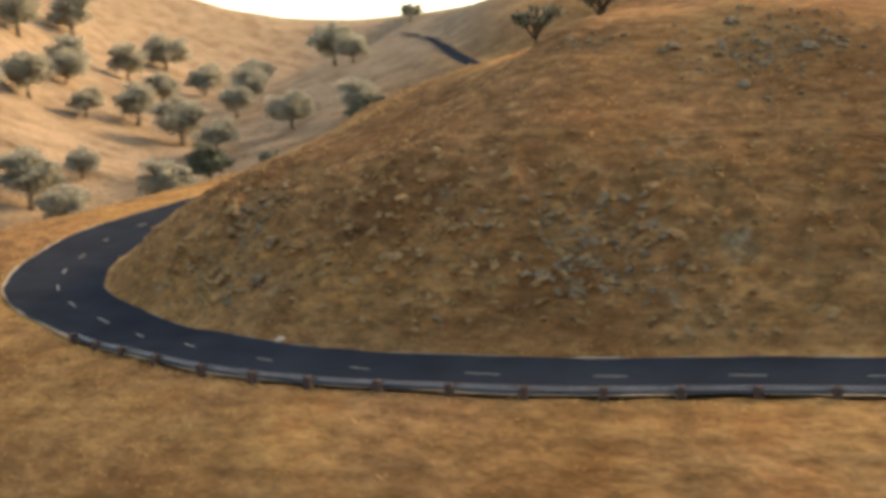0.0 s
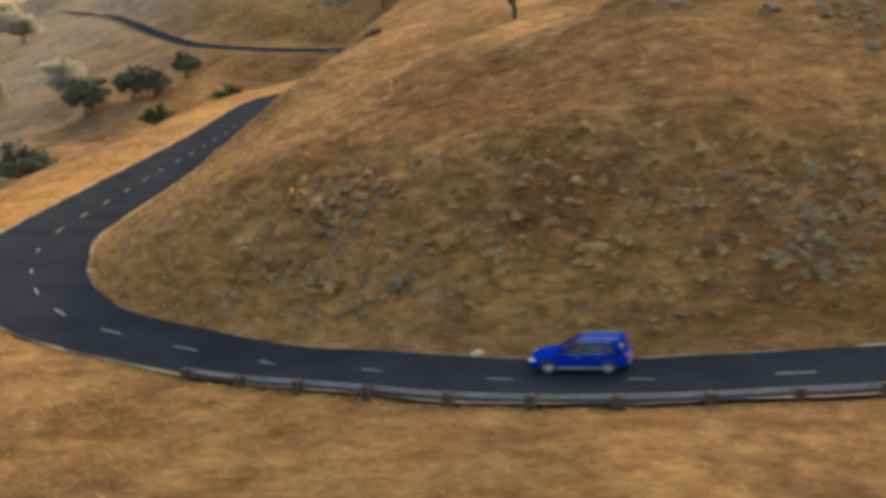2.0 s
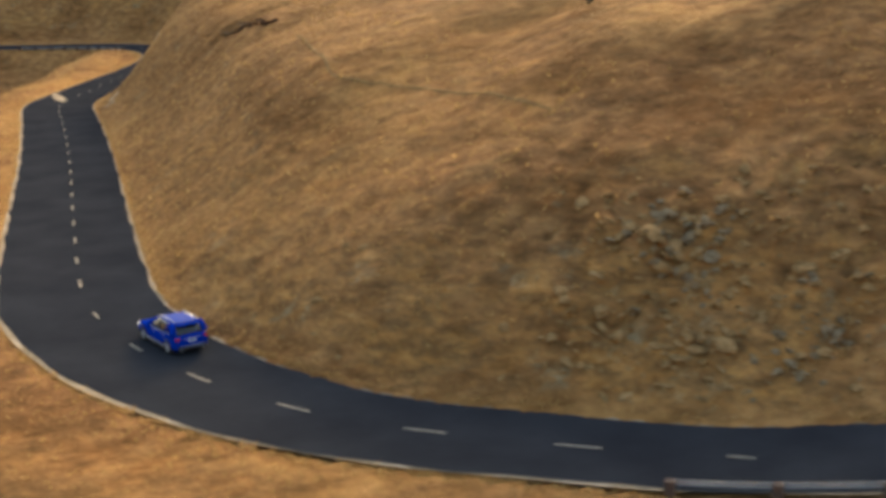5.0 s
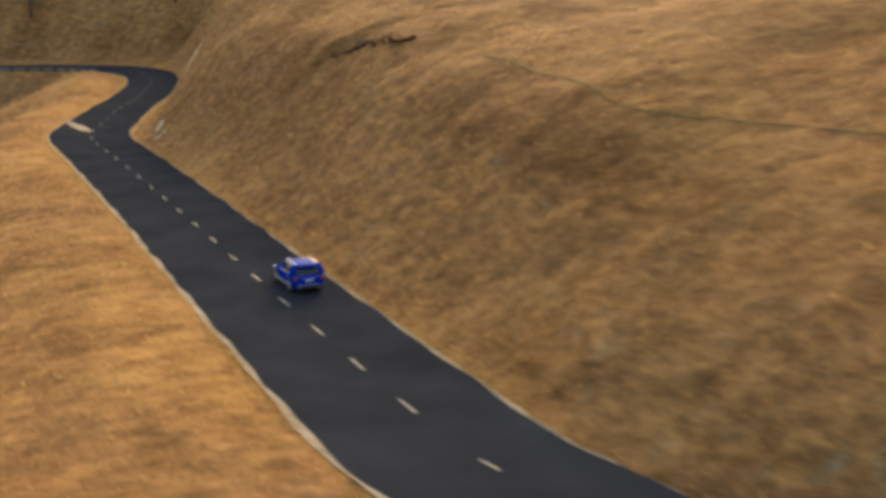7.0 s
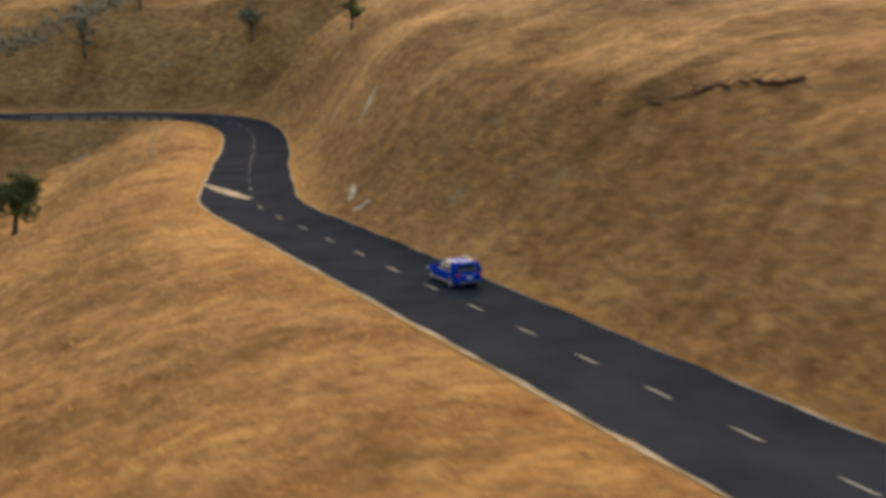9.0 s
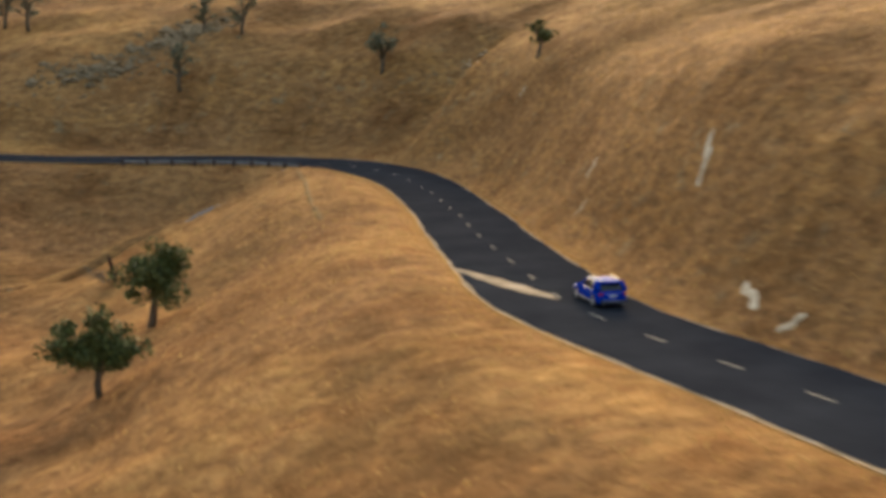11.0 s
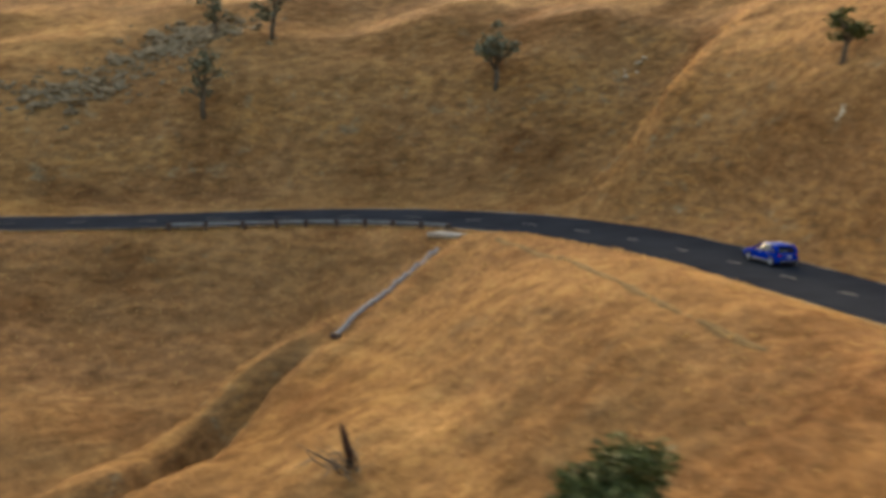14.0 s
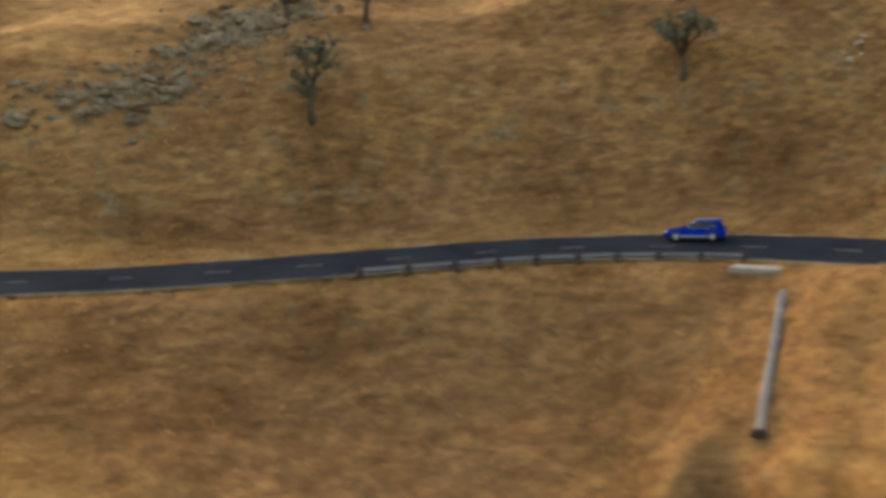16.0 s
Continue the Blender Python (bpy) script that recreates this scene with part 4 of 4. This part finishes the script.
def build_car():
    car = tagged(new("car"), "deep blue sport utility car with silver wheels driving along the road", "car")
    # lower body: cross-sections from tail to nose: x, half width, floor, top
    sect = [(-2.50, 0.78, 0.52, 0.98), (-2.44, 0.90, 0.36, 1.08), (-2.25, 0.955, 0.28, 1.14), (-1.7, 0.985, 0.26, 1.15), (-0.6, 0.975, 0.26, 1.11), (0.5, 0.975, 0.26, 1.07), (1.1, 0.98, 0.26, 1.05), (1.7, 0.975, 0.27, 0.99), (2.15, 0.93, 0.30, 0.90), (2.40, 0.84, 0.34, 0.80), (2.52, 0.68, 0.42, 0.70)]
    rings = []
    for x, w, f, t in sect:
        h = t - f
        half = [(w * 0.86, f), (w * 0.97, f + 0.12 * h), (w, f + 0.36 * h), (w * 0.992, f + 0.58 * h), (w * 0.985, f + 0.76 * h), (w * 0.93, f + 0.92 * h), (w * 0.80, t), (w * 0.4, t + 0.025)]
        rings.append([Vector((x, y, z)) for y, z in half] + [Vector((x, -y, z)) for y, z in half[::-1]])
    part("body", rings_to(bmesh.new(), rings), M_BLUE, car)
    # cabin glass: outlines from belt to roof: z, rear x, front x, half width
    lev = [(1.05, -2.36, 1.12, 0.90), (1.25, -2.28, 0.72, 0.85), (1.45, -2.16, 0.34, 0.785), (1.62, -2.02, 0.0, 0.72)]
    rings = []
    for z, xr, xf, w in lev:
        rings.append([Vector((x, y, z)) for x, y in ((xr, w * 0.72), (xr + 0.16, w * 0.95), (-1.0, w), (xf - 0.45, w * 0.97), (xf - 0.05, w * 0.8), (xf, w * 0.4), (xf, -w * 0.4), (xf - 0.05, -w * 0.8), (xf - 0.45, -w * 0.97), (-1.0, -w), (xr + 0.16, -w * 0.95), (xr, -w * 0.72))])
    part("cabin_glass", rings_to(bmesh.new(), rings), M_GLASS, car, "dark tinted glass")
    top = [[Vector((p.x, p.y, p.z)) for p in rings[-1]]]
    for z, k, dx in ((1.66, 1.0, 0.0), (1.70, 0.93, 0.0), (1.73, 0.75, 0.0)):
        top.append([Vector(((p.x + 1.0) * (k if k < 1 else 1.01) - 1.0, p.y * (k if k < 1 else 1.03), z)) for p in rings[-1]])
    part("roof", rings_to(bmesh.new(), top), M_ROOF, car, "blue painted roof")
    part("roof_spoiler", bm_box(0.34, 1.25, 0.05, Matrix.Translation((-2.13, 0, 1.63)) @ Matrix.Rotation(0.12, 4, "Y"), 0.02), M_BLUE, car)
    for y in (-1, 1):
        for x0, z0, x1, z1, w in ((1.10, 1.05, 0.0, 1.64, 0.08), (-0.28, 1.08, -0.42, 1.64, 0.09), (-1.28, 1.1, -1.34, 1.64, 0.1), (-2.15, 1.1, -1.78, 1.64, 0.34)):
            bm = tube([(x0, y * 0.905, z0), ((x0 + x1) / 2, y * 0.825, (z0 + z1) / 2), (x1, y * 0.735, z1)], [w * 0.62, w * 0.6, w * 0.55], 6)
            part("pillar", bm, M_BLUE if w != 0.09 else M_TRIM, car)
        part("roof_rail", tube([(-1.9, y * 0.66, 1.72), (-1.75, y * 0.67, 1.78), (-0.2, y * 0.67, 1.78), (-0.02, y * 0.66, 1.70)], [0.022] * 4, 6), M_CHROME, car, "silver roof rail")
        part("window_trim", tube([(-2.05, y * 0.925, 1.13), (-1.0, y * 0.955, 1.115), (0.2, y * 0.95, 1.09), (1.0, y * 0.92, 1.07)], [0.018] * 4, 6), M_CHROME, car, "bright window trim")
        part("upper_window_trim", tube([(1.0, y * 0.90, 1.1), (0.05, y * 0.755, 1.62), (-1.2, y * 0.76, 1.63), (-1.95, y * 0.72, 1.60), (-2.2, y * 0.88, 1.2)], [0.02] * 5, 6), M_CHROME, car, "bright window trim")
        part("sill_trim", bm_box(2.3, 0.03, 0.09, Matrix.Translation((-0.05, y * 0.985, 0.37)), 0.012), M_CHROME, car, "silver sill strip")
        part("sill", bm_box(2.4, 0.06, 0.12, Matrix.Translation((-0.05, y * 0.95, 0.26)), 0.02), M_TRIM, car)
        mir = part("mirror", bm_box(0.16, 0.24, 0.17, Matrix.Translation((0.72, y * 1.04, 1.13)), 0.05), M_BLUE, car)
        part("mirror_foot", bm_box(0.08, 0.1, 0.04, Matrix.Translation((0.73, y * 0.94, 1.07)), 0.01), M_TRIM, mir)
        part("headlight", bm_box(0.34, 0.36, 0.13, Matrix.Translation((2.28, y * 0.70, 0.74)) @ Matrix.Rotation(-y * 0.5, 4, "Z"), 0.03), M_LAMP, car, "clear headlight lens")
        part("tail_light", bm_box(0.18, 0.42, 0.17, Matrix.Translation((-2.40, y * 0.70, 0.96)) @ Matrix.Rotation(y * 0.35, 4, "Z"), 0.03), M_RED, car, "red tail light lens")
        part("exhaust", tube([(-2.53, y * 0.62, 0.36), (-2.35, y * 0.62, 0.36)], [0.05, 0.05], 10), M_CHROME, car)
        part("door_handle", bm_box(0.2, 0.03, 0.035, Matrix.Translation((0.0, y * 0.985, 0.93)), 0.01), M_CHROME, car)
        part("door_handle", bm_box(0.2, 0.03, 0.035, Matrix.Translation((-1.05, y * 0.985, 0.95)), 0.01), M_CHROME, car)
        for x in (1.5, -1.49):
            bm = bmesh.new()
            vs = []
            for u in np.linspace(-0.35, 3.5, 15):
                vs.append([bm.verts.new((x + r * math.cos(u), y * yy, 0.37 + r * math.sin(u))) for r, yy in ((0.40, 0.90), (0.46, 0.995), (0.40, 1.0))])
            for a, b in zip(vs, vs[1:]):
                for j in range(2):
                    bm.faces.new((a[j], a[j + 1], b[j + 1], b[j]))
            part("wheel_arch", bm, M_TRIM, car)
    part("grille", bm_box(0.06, 0.86, 0.40, Matrix.Translation((2.475, 0, 0.60)) @ Matrix.Rotation(-0.15, 4, "Y"), 0.02), M_TRIM, car, "dark front grille with a bright surround")
    part("lower_grille", bm_box(0.06, 1.2, 0.14, Matrix.Translation((2.42, 0, 0.38)), 0.02), M_TRIM, car)
    part("rear_bumper", bm_box(0.12, 1.62, 0.22, Matrix.Translation((-2.47, 0, 0.46)), 0.04), M_TRIM, car)
    part("bumper_strip", bm_box(0.03, 1.3, 0.04, Matrix.Translation((-2.535, 0, 0.55)), 0.01), M_CHROME, car)
    pl = part("number_plate", bm_box(0.02, 0.42, 0.14, Matrix.Translation((-2.505, 0, 0.83)), 0.004), M_PLATE, car, "white plate with a plain dark bar")
    part("plate_bar", bm_box(0.006, 0.3, 0.05, Matrix.Translation((-2.518, 0, 0.83))), M_TRIM, pl)
    part("tail_strip", bm_box(0.03, 1.0, 0.03, Matrix.Translation((-2.49, 0, 0.98)), 0.008), M_CHROME, car)
    part("underbody", bm_box(4.3, 1.6, 0.12, Matrix.Translation((0, 0, 0.27)), 0.03), M_TRIM, car)
    wheels = []
    for x in (1.5, -1.49):
        for y in (-1, 1):
            w = new("wheel")
            w.parent = car
            w.location = (x, y * 0.86, 0.37)
            w["side"] = y
            bm = bmesh.new()
            prof = [(0.26, -0.13), (0.33, -0.14), (0.37, -0.09), (0.37, 0.09), (0.33, 0.14), (0.26, 0.13)]
            vs = [[bm.verts.new((r * math.cos(u), o, r * math.sin(u))) for r, o in prof] for u in np.linspace(0, 6.2832, 24, endpoint=False)]
            for k in range(24):
                a, b = vs[k], vs[(k + 1) % 24]
                for j in range(len(prof)):
                    q = (j + 1) % len(prof)
                    bm.faces.new((a[j], a[q], b[q], b[j]))
            part("tyre", bm, M_TYRE, w)
            bm = tube([(0, y * 0.02, 0), (0, y * 0.11, 0)], [0.26, 0.25], 20)
            for k in range(5):
                m = Matrix.Rotation(k * 1.2566, 4, "Y") @ Matrix.Translation((0.13, y * 0.118, 0))
                bm_box(0.22, 0.03, 0.075, m, 0.008, bm)
            bm_box(0.1, 0.04, 0.1, Matrix.Translation((0, y * 0.12, 0)), 0.015, bm)
            part("rim", bm, M_RIM, w, "silver alloy rim")
            wheels.append(w)
    return car, wheels


CAR, WHEELS = build_car()

# the car's way: seconds, and metres along the road
CAR_T = [0, 0.5, 0.8, 1.5, 3, 3.2, 5.3, 6, 7, 8, 9, 10.2, 12.3, 13, 13.5, 14.5, 16]
CAR_S = [26.5, 37.0, 43.4, 58.2, 88.6, 92.4, 124.1, 136.8, 157.5, 179.5, 200.9, 226.6, 273.4, 293.9, 306, 331.4, 361.5]


def car_s(t):
    u = np.linspace(t - 0.5, t + 0.5, 21)
    ext = np.where(u < 0, 26.5 + 21.8 * u, np.where(u > 16, 361.5 + 21.8 * (u - 16), np.interp(u, CAR_T, CAR_S)))
    return S0 + float(ext.mean())


def car_pose(t):
    s = car_s(t)
    d = float(np.interp(s - S0, [60, 100, 130, 250, 290, 400], [1.75, 1.75, 1.9, 2.0, 2.3, 2.4]))
    p, a = at_road(s, d)
    q, _ = at_road(s + 1.5, d)
    r, _ = at_road(s - 1.5, d)
    roll = -math.atan(one(road_bank, s))
    pitch = -math.atan2(q.z - r.z, 3.0)
    return Matrix.Translation(p + Vector((0, 0, 0.022))) @ Matrix.Rotation(math.atan2(q.y - r.y, q.x - r.x), 4, "Z") @ Matrix.Rotation(pitch, 4, "Y") @ Matrix.Rotation(-roll, 4, "X")


def motions():
    walk(CAR, [(k / 5, car_pose(k / 5)) for k in range(81)])
    # five-spoked wheels look alike every fifth of a turn; they turn forward with the car
    for w in WHEELS:
        home = Matrix.Translation(w.location)
        walk(w, [(k / 15, home @ Matrix.Rotation(k * 1.36, 4, "Y")) for k in range(241)])


motions()
